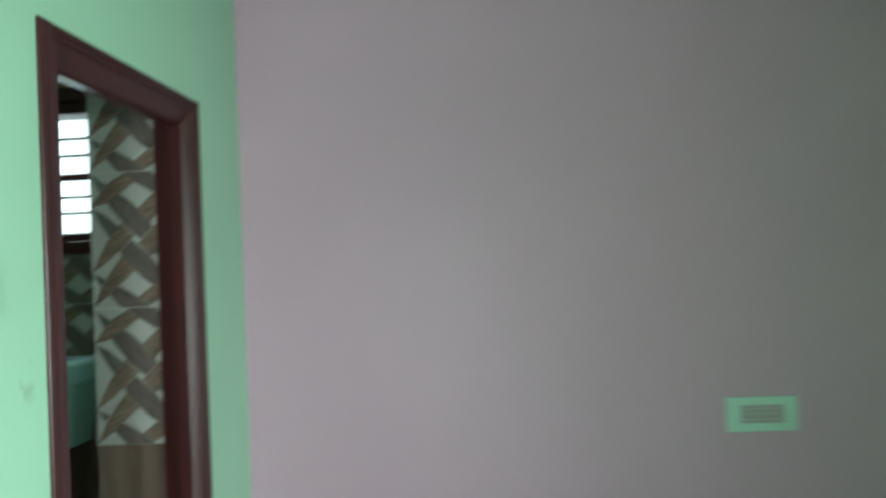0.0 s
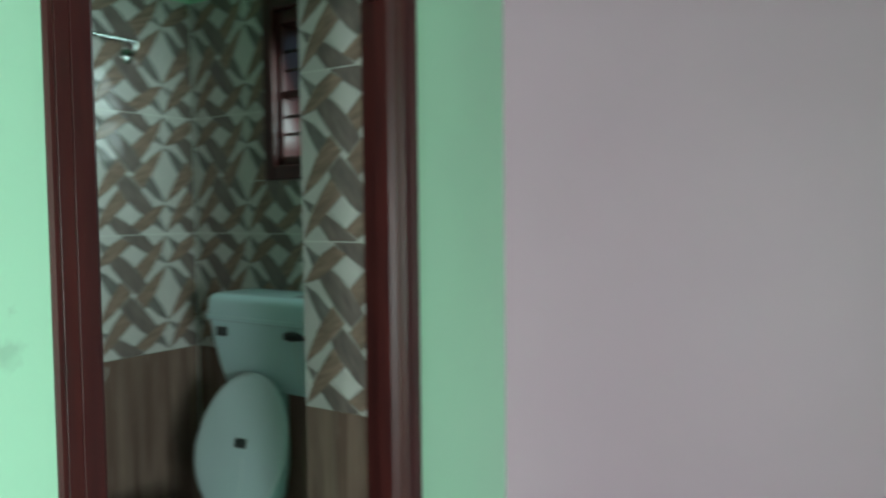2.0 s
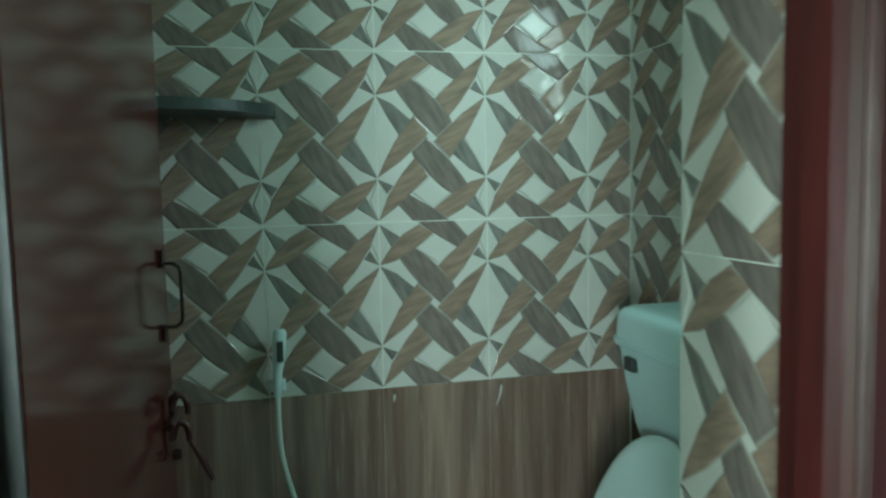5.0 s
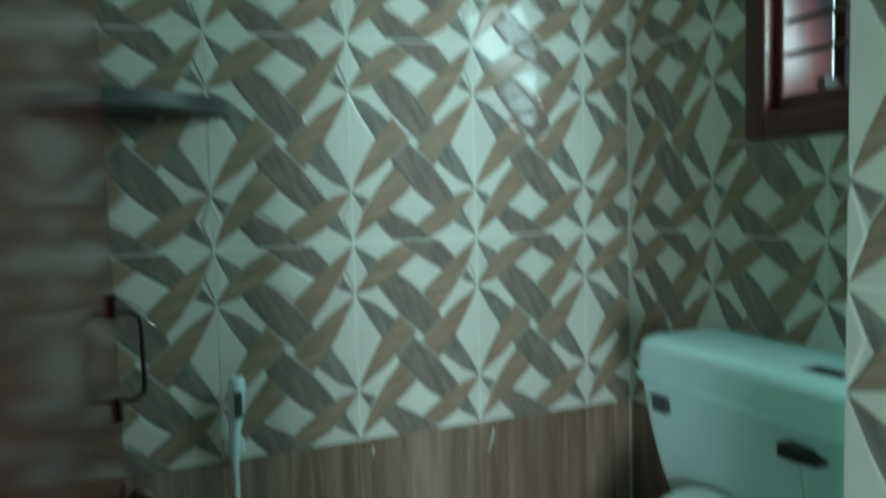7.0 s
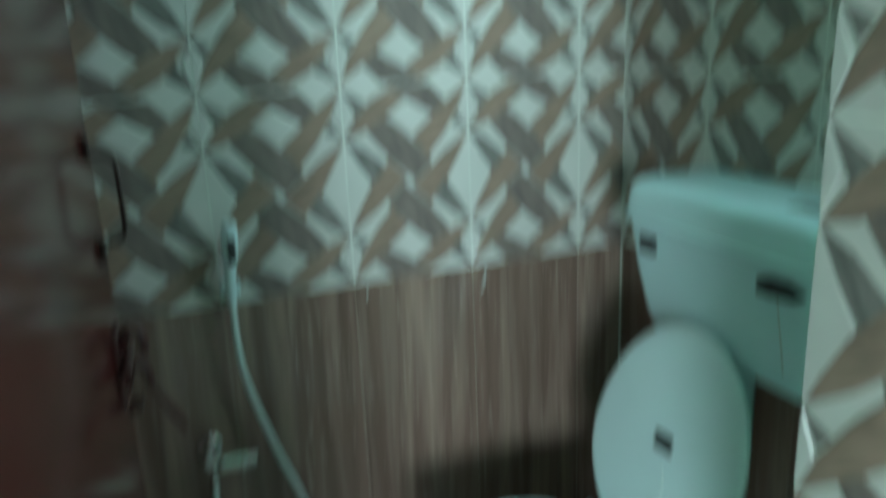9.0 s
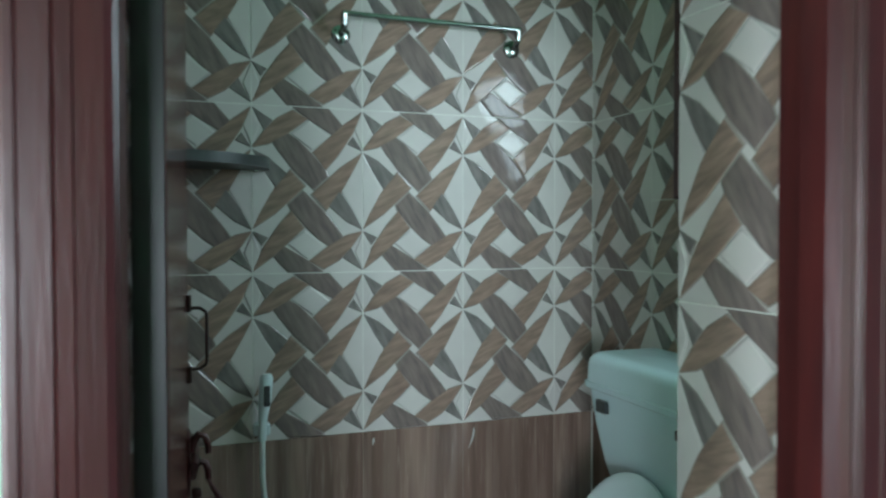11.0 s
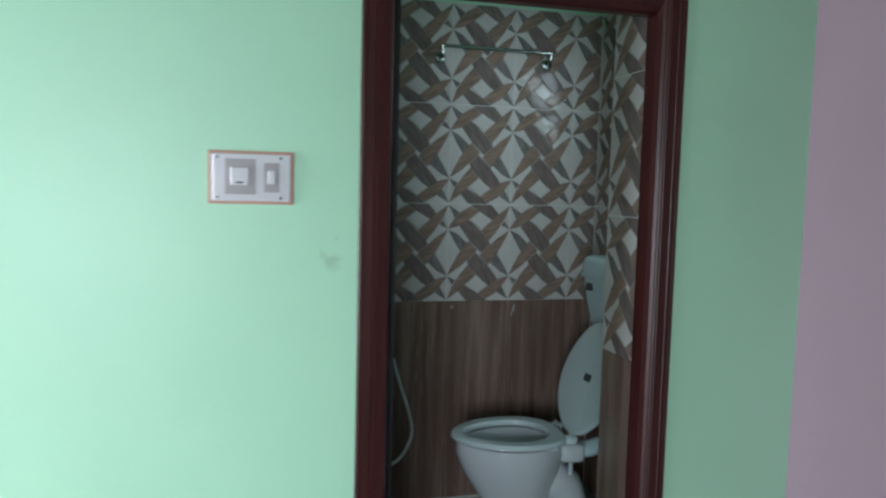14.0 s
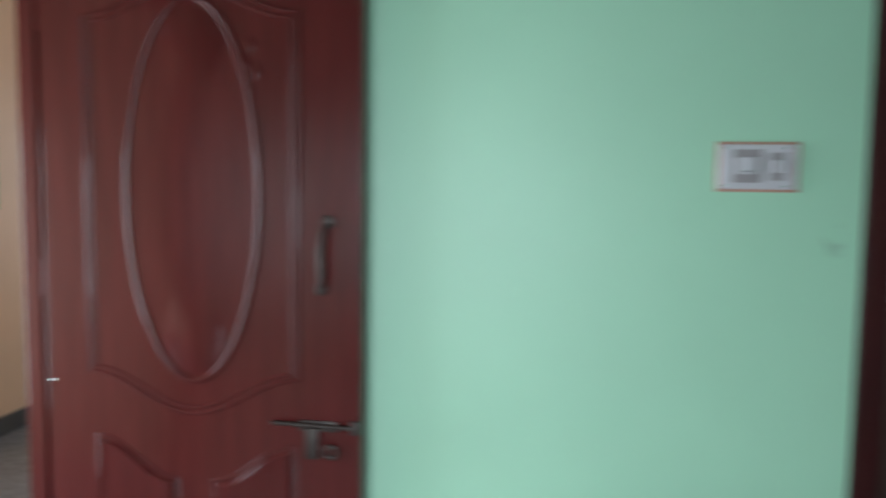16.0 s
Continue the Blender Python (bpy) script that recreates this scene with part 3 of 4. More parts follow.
def toilet():
    t = thing("toilet", pose(0.383, 1.488, FZ, 0, 0, -4), "white glazed ceramic toilet with open seat lid", "toilet")
    rim_z = 0.452
    # outer bowl and pedestal
    rings = []
    for z, f, b, half, cx in ((0.0, 0.13, 0.12, 0.105, -0.19), (0.05, 0.115, 0.11, 0.092, -0.19), (0.12, 0.115, 0.11, 0.086, -0.195), (0.18, 0.135, 0.125, 0.098, -0.20), (0.25, 0.175, 0.155, 0.128, -0.205), (0.32, 0.215, 0.18, 0.158, -0.21), (0.375, 0.238, 0.195, 0.174, -0.212), (0.405, 0.248, 0.205, 0.180, -0.212), (rim_z, 0.248, 0.205, 0.180, -0.212)):
        rings.append([(x, y, z) for x, y in egg(cx, 0, f, b, half)])
    for z, f, b, half, cx in ((rim_z, 0.202, 0.15, 0.136, -0.212), (0.38, 0.198, 0.146, 0.132, -0.212), (0.28, 0.15, 0.12, 0.100, -0.205), (0.20, 0.09, 0.08, 0.06, -0.20)):
        rings.append([(x, y, z) for x, y in egg(cx, 0, f, b, half)])
    part("bowl", loft(bmesh.new(), rings), CERAMIC, t, "", True)
    part("water", loft(bmesh.new(), [[(x, y, z) for x, y in egg(-0.212, 0, 0.197, 0.146, 0.131)] for z in (0.366, 0.374)]), material("still_water", (0.50, 0.56, 0.54), 0.02, vary=0.03), t)
    # back trap and outlet swelling towards the wall
    part("trap", tube(bmesh.new(), [(-0.12, 0, 0.30), (-0.06, 0, 0.28), (0.0, 0, 0.235), (0.035, 0, 0.16), (0.045, 0, 0.08), (0.045, 0, 0.0)], [0.085, 0.088, 0.085, 0.075, 0.07, 0.078], 20), CERAMIC, t, "", True)
    part("mounting_deck", boxed((-0.05, -0.115, 0.375), (0.05, 0.115, rim_z - 0.002), 0.02, 3), CERAMIC, t, "", True)
    # seat ring with an oval opening
    seat = bmesh.new()
    loops = []

    def ring_outline(cx, front, back, half, n=56):
        # round in front, nearly straight across the hinge end
        pts = []
        for k in range(n):
            c, d = math.cos(k * math.tau / n), math.sin(k * math.tau / n)
            if c > 0:
                pts.append((cx + back * c ** 0.62, math.copysign(half * abs(d) ** 0.72, d) * (1 - 0.16 * c)))
            else:
                pts.append((cx + front * c, half * d * (1 - 0.06 * c * c)))
        return pts
    for k, z in ((0.985, rim_z + 0.009), (1.012, rim_z + 0.016), (1.0, rim_z + 0.026), (0.97, rim_z + 0.031)):
        loops.append([(-0.21 + (x + 0.21) * k, y * k, z) for x, y in ring_outline(-0.21, 0.268, 0.190, 0.196)])
    for k, z in ((1.03, rim_z + 0.031), (1.0, rim_z + 0.024), (1.0, rim_z + 0.009)):
        loops.append([(-0.215 + (x + 0.215) * k, y * k, z) for x, y in egg(-0.213, 0, 0.216, 0.137, 0.140, 56)])
    loft(seat, loops + [loops[0]], cap=False)
    part("seat", seat, SEAT, t, "", True)
    for x, y in ((-0.40, 0.095), (-0.40, -0.095), (-0.10, 0.165), (-0.10, -0.165)):
        part("seat_pad", boxed((x - 0.014, y - 0.006, rim_z - 0.001), (x + 0.014, y + 0.006, rim_z + 0.011), 0.002), SEAT, t)
    # raised lid leaning on the cistern, with its rounded outline
    lid = part("lid", bmesh.new(), SEAT, t, "white seat lid raised against the cistern", True)
    lid.matrix_local = pose(0.012, -0.048, rim_z + 0.026, 0, 18, 9)
    bm4 = bmesh.new()
    # round at the top, straight sides narrowing to a short straight edge at the hinges
    out = []
    for k in range(56):
        c, d = math.cos(k * math.tau / 56), math.sin(k * math.tau / 56)
        if c > 0:
            out.append((0.205 - 0.205 * c ** 0.62, 0.003 + math.copysign(0.2 * abs(d) ** 0.72, d) * (1 - 0.42 * c)))
        else:
            out.append((0.205 - 0.268 * c, 0.003 + 0.2 * d))
    rl = []
    for k, off in ((0.90, -0.012), (0.97, -0.011), (1.0, -0.006), (1.0, 0.004), (0.97, 0.008), (0.9, 0.009)):
        rl.append([(off, y * k, 0.205 + (z - 0.205) * k) for z, y in out])
    loft(bm4, rl)
    bmesh.ops.recalc_face_normals(bm4, faces=bm4.faces)
    bm4.to_mesh(lid.data)
    bm4.free()
    for f in lid.data.polygons:
        f.use_smooth = True
    lid.data.set_sharp_from_angle(angle=radians(40))
    part("sticker", boxed((-0.0145, -0.030, 0.222), (-0.0115, 0.018, 0.253)), STICKER, lid, "dark grey printed sticker")
    # pale drip line below the sticker
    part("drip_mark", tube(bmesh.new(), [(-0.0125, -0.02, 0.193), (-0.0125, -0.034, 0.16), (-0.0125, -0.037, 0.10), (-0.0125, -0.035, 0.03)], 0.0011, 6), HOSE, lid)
    for y in (-0.085, 0.085):
        h = part("hinge_block", boxed((-0.03, y - 0.017, rim_z - 0.002), (0.018, y + 0.017, rim_z + 0.030), 0.008, 3), SEAT, t, "white plastic seat hinge", True)
        part("hinge_pin", tube(bmesh.new(), [(0.002, y - 0.034, rim_z + 0.024), (0.002, y + 0.034, rim_z + 0.024)], 0.009, 12), SEAT, h, "", True)
        part("bolt", lathe(bmesh.new(), [(0.009, 0), (0.009, 0.05)], Matrix.Translation((0.0, y, 0.32)), 12), SEAT, h, "", True)
    part("gasket", boxed((-0.016, -0.062, rim_z - 0.002), (0.004, -0.020, rim_z + 0.020), 0.003), RUST, t, "orange rubber gasket behind the seat")
    # flush pipe down to the deck
    part("flush_pipe", tube(bmesh.new(), [(0.235, -0.045, 0.86), (0.235, -0.045, 0.60), (0.22, -0.045, 0.50), (0.17, -0.04, 0.43), (0.10, -0.03, 0.405), (0.045, -0.02, 0.40)], 0.036, 16), CISTERN, t, "pale aqua plastic flush pipe", True)
    return t


toilet()


def cistern():
    t = thing("cistern", (BX1, 1.431, 0.812), "pale aqua plastic flush cistern mounted on tiled wall", "cistern")

    def ring(z, y0, y1, x0, x1, r):
        pts = []
        for cx, cy, a0 in ((x1 - r * 0.2, y1 - r * 0.2, 0), (x0 + r, y1 - r, 90), (x0 + r, y0 + r, 180), (x1 - r * 0.2, y0 + r * 0.2, 270)):
            rr = r if a0 in (90, 180) else r * 0.2
            for k in range(7):
                a = radians(a0 + k * 15)
                pts.append((cx + rr * math.cos(a), cy + rr * math.sin(a), z))
        return pts
    part("tank", loft(bmesh.new(), [ring(z, -h - 0.004, h + 0.014, -d, -0.004, 0.035) for z, h, d in ((0.0, 0.200, 0.150), (0.006, 0.214, 0.165), (0.05, 0.222, 0.178), (0.15, 0.238, 0.196), (0.245, 0.250, 0.206), (0.258, 0.250, 0.206))]), CISTERN, t, "", True)
    lid = part("lid", loft(bmesh.new(), [ring(z, -h - 0.006, h + 0.010, -d, -0.004, 0.04) for z, h, d in ((0.240, 0.257, 0.213), (0.243, 0.262, 0.218), (0.256, 0.263, 0.219), (0.259, 0.258, 0.214), (0.265, 0.258, 0.214), (0.305, 0.256, 0.212), (0.317, 0.253, 0.209), (0.326, 0.247, 0.202), (0.331, 0.238, 0.192), (0.333, 0.228, 0.182))]), CISTERN, t, "", True)
    part("sticker", boxed((-0.155, -0.205, 0.3315), (-0.11, -0.125, 0.3342)), STICKER, lid, "grey sticker on lid")
    part("sticker", boxed((-0.2145, 0.155, 0.187), (-0.200, 0.196, 0.218)), STICKER, t, "small dark grey sticker")
    # thin warm grey line running down the tank from under the lever
    part("drip_mark", tube(bmesh.new(), [(-0.2035, -0.170, 0.196), (-0.1965, -0.171, 0.15), (-0.179, -0.173, 0.05)], 0.0007, 6), RIM_PALE, t)
    lv = part("flush_lever", bmesh.new(), BLACK, t, "black plastic flush lever", True)
    bm5 = bmesh.new()
    loft(bm5, [[(x, y, z + dz) for y, dz in ((-0.228 + s, 0.001), (-0.196, 0.013 - s), (-0.156, 0.015 - s), (-0.144 - s, 0.012), (-0.144 - s, -0.008), (-0.168, -0.013 + s), (-0.220, -0.007 + s))] for x, z, s in ((-0.200, 0.210, 0.0), (-0.222, 0.210, 0.0), (-0.230, 0.210, 0.005))])
    bmesh.ops.recalc_face_normals(bm5, faces=bm5.faces)
    bm5.to_mesh(lv.data)
    bm5.free()
    return t


cistern()

# ---- bathroom fittings ----


def towel_rail():
    t = thing("towel_rail", (-0.066, BY1, 2.0), "chrome towel rail on round roses high on tiled wall", "towel rail")
    part("rail", tube(bmesh.new(), [(0, -0.052, 0.046), (0.526, -0.052, 0.046)], 0.0075, 14), RAIL, t, "", True)
    for x in (0.006, 0.52):
        r = part("rose", lathe(bmesh.new(), [(0.026, 0), (0.026, 0.004), (0.020, 0.009), (0.010, 0.012)], pose(x, 0, 0, 90, 0, 0), 24), RAIL, t, "", True)
        part("arm", tube(bmesh.new(), [(x, -0.005, 0), (x, -0.034, 0.004), (x, -0.048, 0.018), (x, -0.052, 0.046)], [0.009, 0.009, 0.009, 0.010], 12), RAIL, r, "", True)
        for k in range(3):
            a = k * math.tau / 3 + 0.5
            part("screw", lathe(bmesh.new(), [(0.0035, 0), (0.003, 0.002)], pose(x + 0.018 * math.cos(a), -0.008, 0.018 * math.sin(a), 90, 0, 0), 10), IRON, r)
    return t


towel_rail()


def corner_shelf():
    t = thing("corner_shelf", (BX0, BY1, 1.630), "dark grey stone corner shelf with curved front", "shelf")
    n, r = 22, 0.315
    pts = [(0, 0)] + [(r * math.sin(k * math.pi / 2 / n), -r * 0.82 * math.cos(k * math.pi / 2 / n)) for k in range(n + 1)]
    part("slab", prism(bmesh.new(), pts, "z", -0.006, 0.020), SHELF, t)
    for x, y in ((0.30, -0.012), (0.012, -0.235)):
        part("clip", boxed((x - 0.009, y - 0.010, -0.006), (x + 0.009, y + 0.010, 0.019), 0.004), SEAT, t, "white plastic shelf clip", True)
    return t


corner_shelf()


def health_faucet():
    t = thing("hand_shower", (-0.285, BY1, 0.92), "white plastic hand shower in wall holder with hose", "hand shower")
    part("holder", boxed((-0.017, -0.026, 0.0), (0.027, 0, 0.032), 0.006, 3), SEAT, t, "", True)
    part("holder_rose", lathe(bmesh.new(), [(0.020, 0), (0.020, 0.006), (0.014, 0.012)], pose(0.004, 0, 0.018, 90, 0, 0)), SEAT, t, "", True)
    g = part("handset", loft(bmesh.new(), [[(0.004 + w * math.cos(a * math.tau / 16) + sx, -0.034 + d * math.sin(a * math.tau / 16) + sy, z) for a in range(16)] for z, w, d, sx, sy in ((-0.01, 0.011, 0.011, 0, 0), (0.05, 0.012, 0.012, 0.002, -0.001), (0.085, 0.016, 0.014, 0.006, -0.003), (0.13, 0.018, 0.016, 0.009, -0.006), (0.158, 0.0175, 0.015, 0.011, -0.009), (0.168, 0.012, 0.010, 0.011, -0.010))]), SEAT, t, "", True)
    part("trigger", boxed((0.006, -0.062, 0.085), (0.022, -0.048, 0.14), 0.004, 2), STICKER, g, "dark grey trigger")
    # hanging loop down from the handset and up to the valve
    ctrl = [Vector(p) for p in ((0.004, -0.034, -0.01), (0.010, -0.034, -0.17), (0.058, -0.034, -0.36), (0.110, -0.036, -0.52), (0.127, -0.038, -0.63), (0.075, -0.042, -0.735), (-0.02, -0.046, -0.782), (-0.086, -0.05, -0.76), (-0.098, -0.05, -0.64), (-0.084, -0.05, -0.46), (-0.082, -0.05, -0.41))]
    path = []
    for i in range(len(ctrl) - 1):
        p0, p1, p2, p3 = ctrl[max(0, i - 1)], ctrl[i], ctrl[i + 1], ctrl[min(len(ctrl) - 1, i + 2)]
        for k in range(6):
            s = k / 6
            path.append(0.5 * ((2 * p1) + (p2 - p0) * s + (2 * p0 - 5 * p1 + 4 * p2 - p3) * s * s + (3 * p1 - p0 - 3 * p2 + p3) * s ** 3))
    path.append(ctrl[-1])
    part("hose", tube(bmesh.new(), path, 0.0075, 10), HOSE, t, "", True)
    return t


health_faucet()


def angle_valve():
    t = thing("angle_valve", (-0.367, BY1, 0.565), "chrome angle valve with lever on wood-look tiles", "valve")
    part("flange", lathe(bmesh.new(), [(0.030, 0), (0.029, 0.005), (0.018, 0.012)], pose(0, 0, 0, 90, 0, 0)), CHROME, t, "", True)
    part("body", lathe(bmesh.new(), [(0.013, 0), (0.013, 0.05), (0.016, 0.052), (0.016, 0.066)], pose(0, 0, 0, 90, 0, 0)), CHROME, t, "", True)
    part("outlet", lathe(bmesh.new(), [(0.011, 0), (0.011, 0.035), (0.009, 0.037), (0.009, 0.055)], pose(0, -0.05, -0.055, 0, 0, 0)), CHROME, t, "", True)
    part("stub", lathe(bmesh.new(), [(0.009, 0), (0.007, 0.045)], pose(0, -0.045, 0.01, 0, 0, 0)), CHROME, t, "", True)
    lv = part("lever", boxed((0.008, -0.068, -0.028), (0.098, -0.050, -0.002), 0.005, 2), CHROME, t, "", True)
    part("lever_collar", boxed((0.062, -0.071, -0.031), (0.072, -0.047, 0.001), 0.002), CHROME, lv)
    return t


angle_valve()

# ---- tiles: each one a piece of its wall ----
TW, TH, ROW0 = 0.30, 0.449, 0.90
# half of the woven star print, (u, v) over a tile; the rest is the same turned half round
HALF = (
    (1, ((0.0, 0.748), (0.107, 0.848), (0.218, 0.925), (0.36, 0.978), (0.50, 0.930), (0.30, 0.826), (0.151, 0.772))),
    (3, ((0.0, 0.99), (0.185, 0.912), (0.110, 0.850))),
    (2, ((0.173, 0.790), (0.31, 0.842), (0.407, 0.801), (0.529, 0.722), (0.655, 0.628), (0.68, 0.587), (0.545, 0.505), (0.362, 0.622), (0.235, 0.730))),
    (3, ((0.0, 0.738), (0.15, 0.690), (0.32, 0.592), (0.224, 0.498), (0.10, 0.61))),
    (1, ((1.0, 0.735), (0.79, 0.640), (0.53, 0.478), (0.665, 0.380), (0.84, 0.515), (0.955, 0.655))),
    (1, ((1.0, 0.988), (0.82, 0.900), (0.69, 0.822), (0.54, 0.730), (0.655, 0.622), (0.775, 0.715), (0.91, 0.850))),
    (2, ((0.36, 0.998), (0.68, 0.998), (0.815, 0.897), (0.72, 0.838), (0.51, 0.922))),
    (3, ((1.0, 0.745), (0.915, 0.832), (0.862, 0.785))),
)
PRINT = [(m, pts) for m, pts in HALF] + [(m, tuple((1 - u, 1 - v) for u, v in pts)) for m, pts in HALF]
# raised white lozenges between the ribbons
LOZENGES = (
    ((-0.2, 0.5), (0.0, 0.262), (0.2, 0.5), (0.0, 0.738)),
    ((-0.07, 0.875), (0.0, 0.76), (0.07, 0.875), (0.0, 0.99)),
    ((-0.07, 0.125), (0.0, 0.01), (0.07, 0.125), (0.0, 0.24)),
    ((0.35, 0.835), (0.535, 0.745), (0.685, 0.825), (0.51, 0.918)),
)
FACETS = list(LOZENGES) + [tuple((1 - u, 1 - v) for u, v in pts) for pts in LOZENGES]
MESHES = {}


def clip(bm, axis, value, keep_above):
    co, no = Vector((0, 0, 0)), Vector((0, 0, 0))
    co[axis], no[axis] = value, 1
    bmesh.ops.bisect_plane(bm, geom=bm.verts[:] + bm.edges[:] + bm.faces[:], plane_co=co, plane_no=no, clear_inner=keep_above, clear_outer=not keep_above)


def tile_mesh(kind, u0, u1, v0, v1):
    """A tile in its own plane: x across, z up, its face towards -y at y = 0 (printed pieces a hair proud)."""
    key = (kind, round(u0, 3), round(u1, 3), round(v0, 3), round(v1, 3))
    if key in MESHES:
        return MESHES[key]
    bm = bmesh.new()
    g = 0.0013 if kind == "print" else 0.0007
    a, b, c, d = u0 * TW + g, u1 * TW - g, v0 * TH + g, v1 * TH - g
    box(bm, (a, 0, c), (b, 0.006, d), 0.0009 if kind == "print" else 0.0, 1)
    if kind == "print":
        ex = bmesh.new()
        def cushion(pts, top, rim, m, edge):
            cx, cz = sum(p[0] for p in pts) / len(pts) * TW, sum(p[1] for p in pts) / len(pts) * TH
            rings = [[ex.verts.new((cx + (u * TW - cx) * s, y, cz + (v * TH - cz) * s)) for u, v in pts] for s, y in ((1.065, -0.0001), (0.995, top * 0.62), (0.93, top * 0.92), (0.80, top))]
            for k, (A, B) in enumerate(zip(rings, rings[1:])):
                for i in range(len(pts)):
                    j = (i + 1) % len(pts)
                    ex.faces.new((A[i], A[j], B[j], B[i])).material_index = edge if k < rim else m
            ex.faces.new(rings[-1]).material_index = m
        for k, (m, pts) in enumerate(PRINT):
            cushion(pts, -0.0024 - 0.00005 * k, 1, m, 4)
        for pts in FACETS:
            cushion(pts, -0.0030, 1, 0, 5)
        for axis, value, above in ((0, a, True), (0, b, False), (2, c, True), (2, d, False)):
            clip(ex, axis, value, above)
        for f in ex.faces:
            f.normal_update()
            if f.normal.y > 0:
                f.normal_flip()
        tmp = bpy.data.meshes.new("tmp")
        ex.to_mesh(tmp)
        ex.free()
        bm.from_mesh(tmp)
        bpy.data.meshes.remove(tmp)
    me = bpy.data.meshes.new("tile")
    bm.to_mesh(me)
    bm.free()
    for m in ((T_WHITE, T_TAN, T_GREY, T_DARK, T_EDGE, T_PALE) if kind == "print" else (T_WOOD,)):
        me.materials.append(m)
    MESHES[key] = me
    return me


def tiled(name, place, length, first, label, hole=None):
    """Tiles over a stretch of wall. place: pose whose x runs along the wall as seen, z up, face towards -y. first: the offset at which a tile begins."""
    m = place
    top, bed_bm = ROW0 + 3 * TH, bmesh.new()
    if hole:
        for a0, a1, b0, b1 in ((0, length, ROW0, hole[2]), (0, length, hole[3], top), (0, hole[0], hole[2], hole[3]), (hole[1], length, hole[2], hole[3])):
            box(bed_bm, (a0, 0.0004, b0), (a1, 0.0075, b1))
    else:
        box(bed_bm, (0, 0.0004, ROW0), (length, 0.0075, top))
    bed = structure(name, bed_bm, GROUT, label, "tiling")
    bed.matrix_world = m
    part("grout_bed", boxed((0, 0.0004, FZ), (length, 0.0075, ROW0 - 0.001)), GROUT_BROWN, bed)
    edges = [0.0]
    x = first
    while x < length - 0.004:
        if x > 0.004:
            edges.append(x)
        x += TW
    edges.append(length)
    # pale grout lines, almost flush with the raised print
    for x in edges[1:-1]:
        spans = [(ROW0, hole[2]), (hole[3], top)] if hole and hole[0] < x < hole[1] else [(ROW0, top)]
        for z0, z1 in spans:
            part("joint", boxed((x - 0.0014, -0.0019, z0), (x + 0.0014, 0.0004, z1)), GROUT, bed)
    for k in (1, 2):
        z = ROW0 + k * TH
        spans = [(0, hole[0]), (hole[1], length)] if hole and hole[2] < z < hole[3] else [(0, length)]
        for x0, x1 in spans:
            part("joint", boxed((x0, -0.0012, z - 0.0014), (x1, 0.0004, z + 0.0014)), GROUT, bed)
    for x0, x1 in zip(edges, edges[1:]):
        base = first + TW * math.floor((x0 + 0.006 - first) / TW)
        for row in range(-1, 3):
            # printed rows above one tall wood-look tile
            z = ROW0 + row * TH
            pieces = [(x0, x1, z if row >= 0 else FZ, z + TH)]
            if hole:
                hx0, hx1, hz0, hz1 = hole
                out = []
                for p0, p1, q0, q1 in pieces:
                    if p1 <= hx0 or p0 >= hx1 or q1 <= hz0 or q0 >= hz1:
                        out.append((p0, p1, q0, q1))
                        continue
                    if q0 < hz0:
                        out.append((p0, p1, q0, hz0))
                    if q1 > hz1:
                        out.append((p0, p1, hz1, q1))
                    lo, hi = max(q0, hz0), min(q1, hz1)
                    if p0 < hx0:
                        out.append((p0, hx0, lo, hi))
                    if p1 > hx1:
                        out.append((hx1, p1, lo, hi))
                pieces = out
            for p0, p1, q0, q1 in pieces:
                if p1 - p0 < 0.006 or q1 - q0 < 0.006:
                    continue
                me = tile_mesh("print" if row >= 0 else "wood", (p0 - base) / TW, (p1 - base) / TW, (q0 - z) / TH, (q1 - z) / TH)
                ob = new("tile", me)
                ob.parent = bed
                ob.matrix_local = pose(base, 0.0, z)


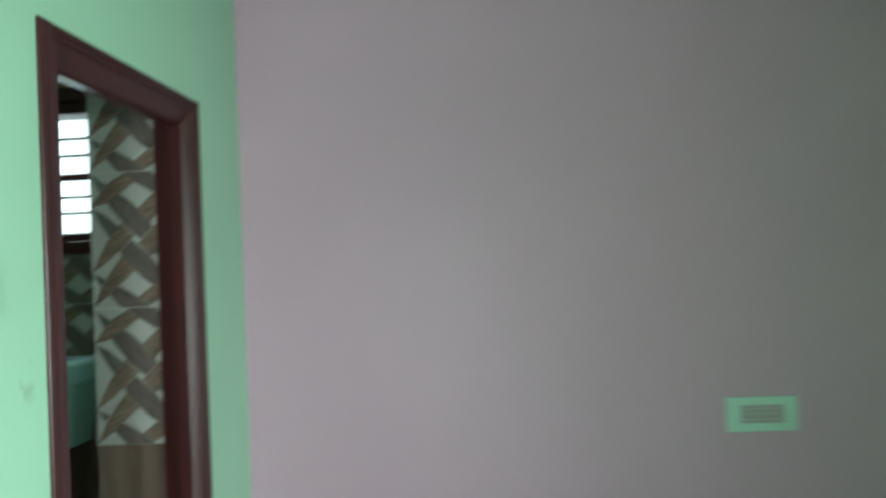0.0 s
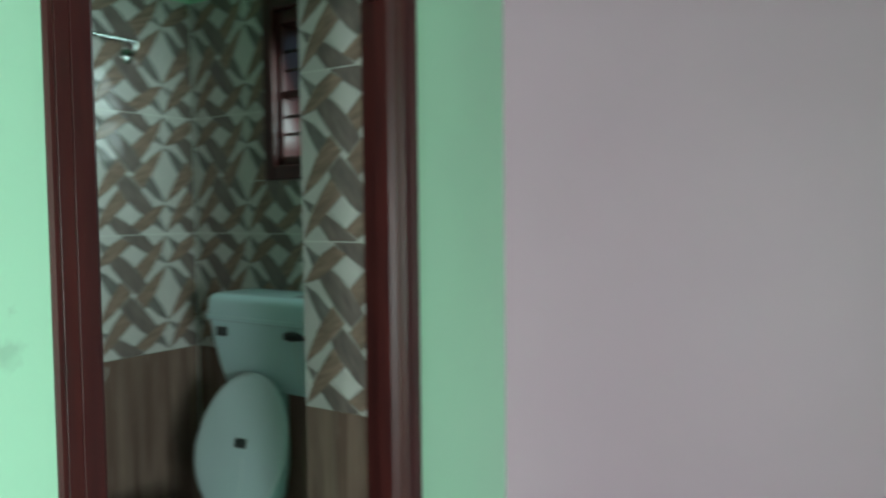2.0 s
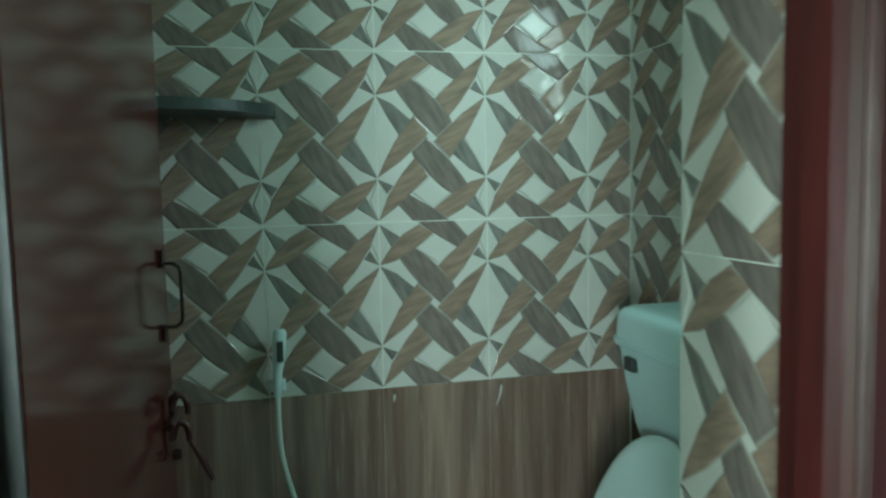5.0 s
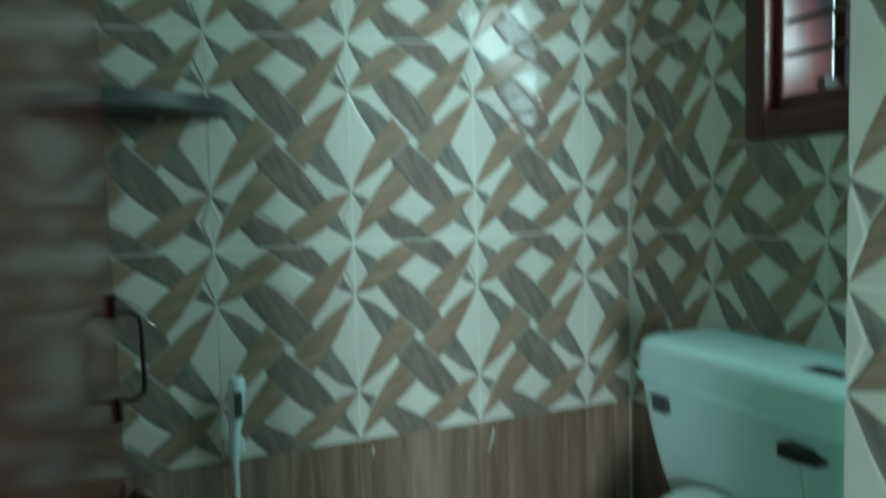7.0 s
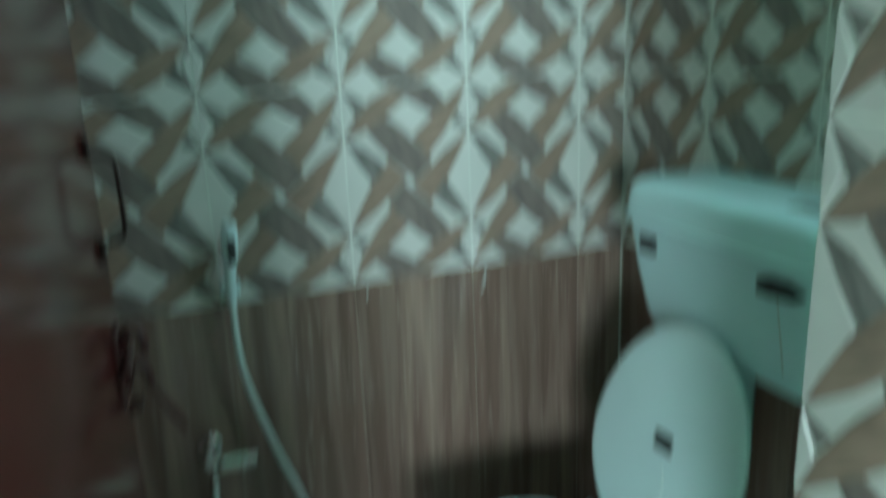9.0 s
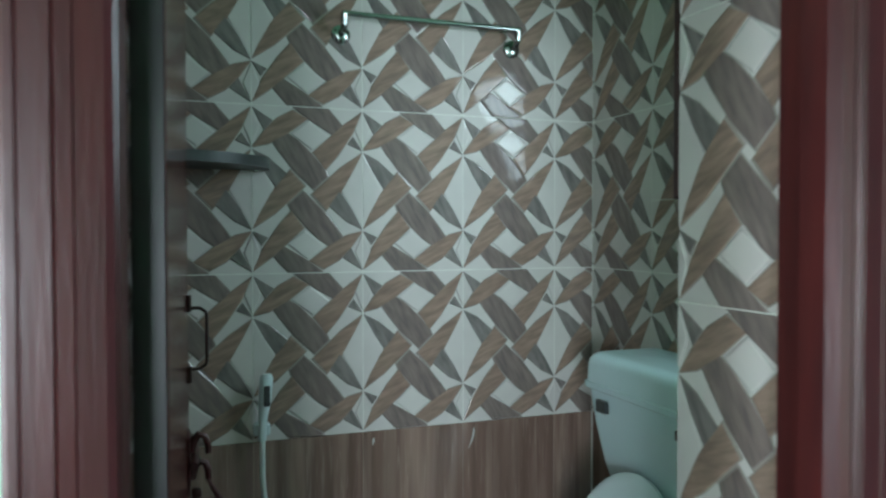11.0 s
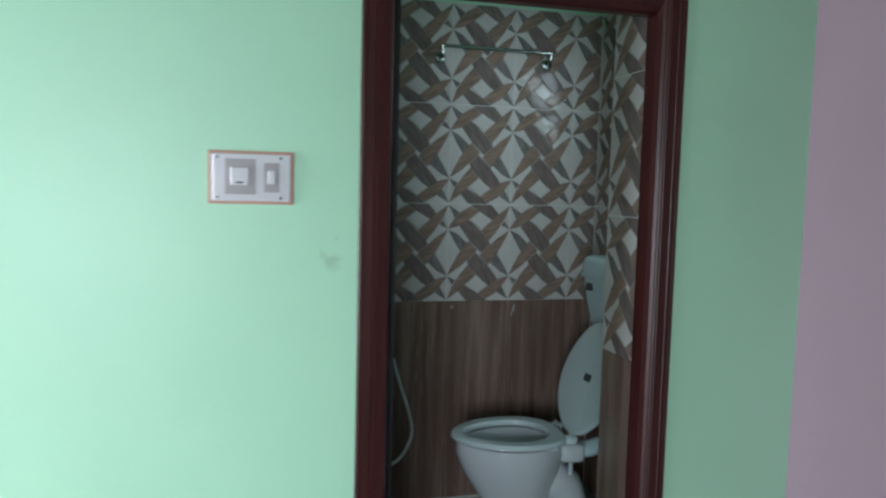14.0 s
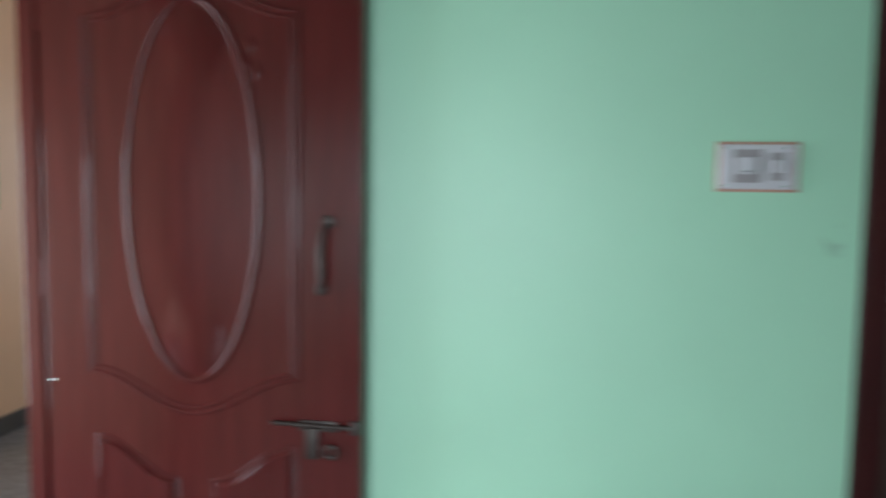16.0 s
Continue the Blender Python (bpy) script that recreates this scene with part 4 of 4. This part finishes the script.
tiled("tiling_back", pose(BX0, BY1, 0), BX1 - BX0, -0.6 - BX0, "woven star print tiles above brown wood-look tiles")
tiled("tiling_window_wall", pose(BX1, BY1, 0, 0, 0, -90), BY1 - STUB_END, BY1 - 1.69 - 0.6, "woven star print tiles around the bathroom window", hole=(BY1 - WY1, BY1 - WY0, WZ0, WZ1))
tiled("tiling_return", pose(STUB, STUB_END, 0, 0, 0, -90), STUB_END - BY0, 0.003, "woven star print tiles on the wall return")
tiled("tiling_left", pose(BX0, BY0, 0, 0, 0, 90), BY1 - BY0, -0.1, "woven star print tiles on the bathroom side wall")

# bathroom floor tiles
floor_bed = bpy.data.objects["bathroom_subfloor"]
fx = BX0
while fx < BX1 - 0.01:
    fy = BY1
    while fy > BY0 + 0.01:
        x1, y0 = min(fx + 0.3, BX1), max(fy - 0.3, BY0 - 0.02)
        part("floor_tile", boxed((fx + 0.0015, y0 + 0.0015, FZ - 0.006), (x1 - 0.0015, fy - 0.0015, FZ), 0.001, 1), T_FLOOR, floor_bed)
        fy -= 0.3
    fx += 0.3

# pale grout bead where the two tiled walls meet
structure("trim_corner_joint", tube(bmesh.new(), [(BX1 - 0.0015, BY1 - 0.0015, FZ), (BX1 - 0.0015, BY1 - 0.0015, 2.246)], 0.0028, 8), GROUT, "thin pale grout bead in the tiled corner", "trim")
structure("trim_floor_joint", boxed((BX0 + 0.001, BY1 - 0.009, FZ - 0.001), (BX1 - 0.004, BY1 - 0.0005, FZ + 0.007), 0.003, 1), GROUT, "thin pale grout joint between wall tiles and bathroom floor", "trim")

# pale dried drips of grout on the wood-look tiles under the print
wall_tiles = bpy.data.objects["tiling_back"]
for x, z, n, bend in ((0.905, 0.882, 0.06, 0.018), (0.60, 0.880, 0.02, 0.003)):
    path = [(x - bend * (k / 6) ** 2, -0.0006, z - n * k / 6) for k in range(7)]
    part("dried_drip", tube(bmesh.new(), path, [0.0012, 0.0028, 0.0034, 0.0030, 0.0024, 0.0016, 0.0008], 8, False, 0.25), T_PALE, wall_tiles, "", True)
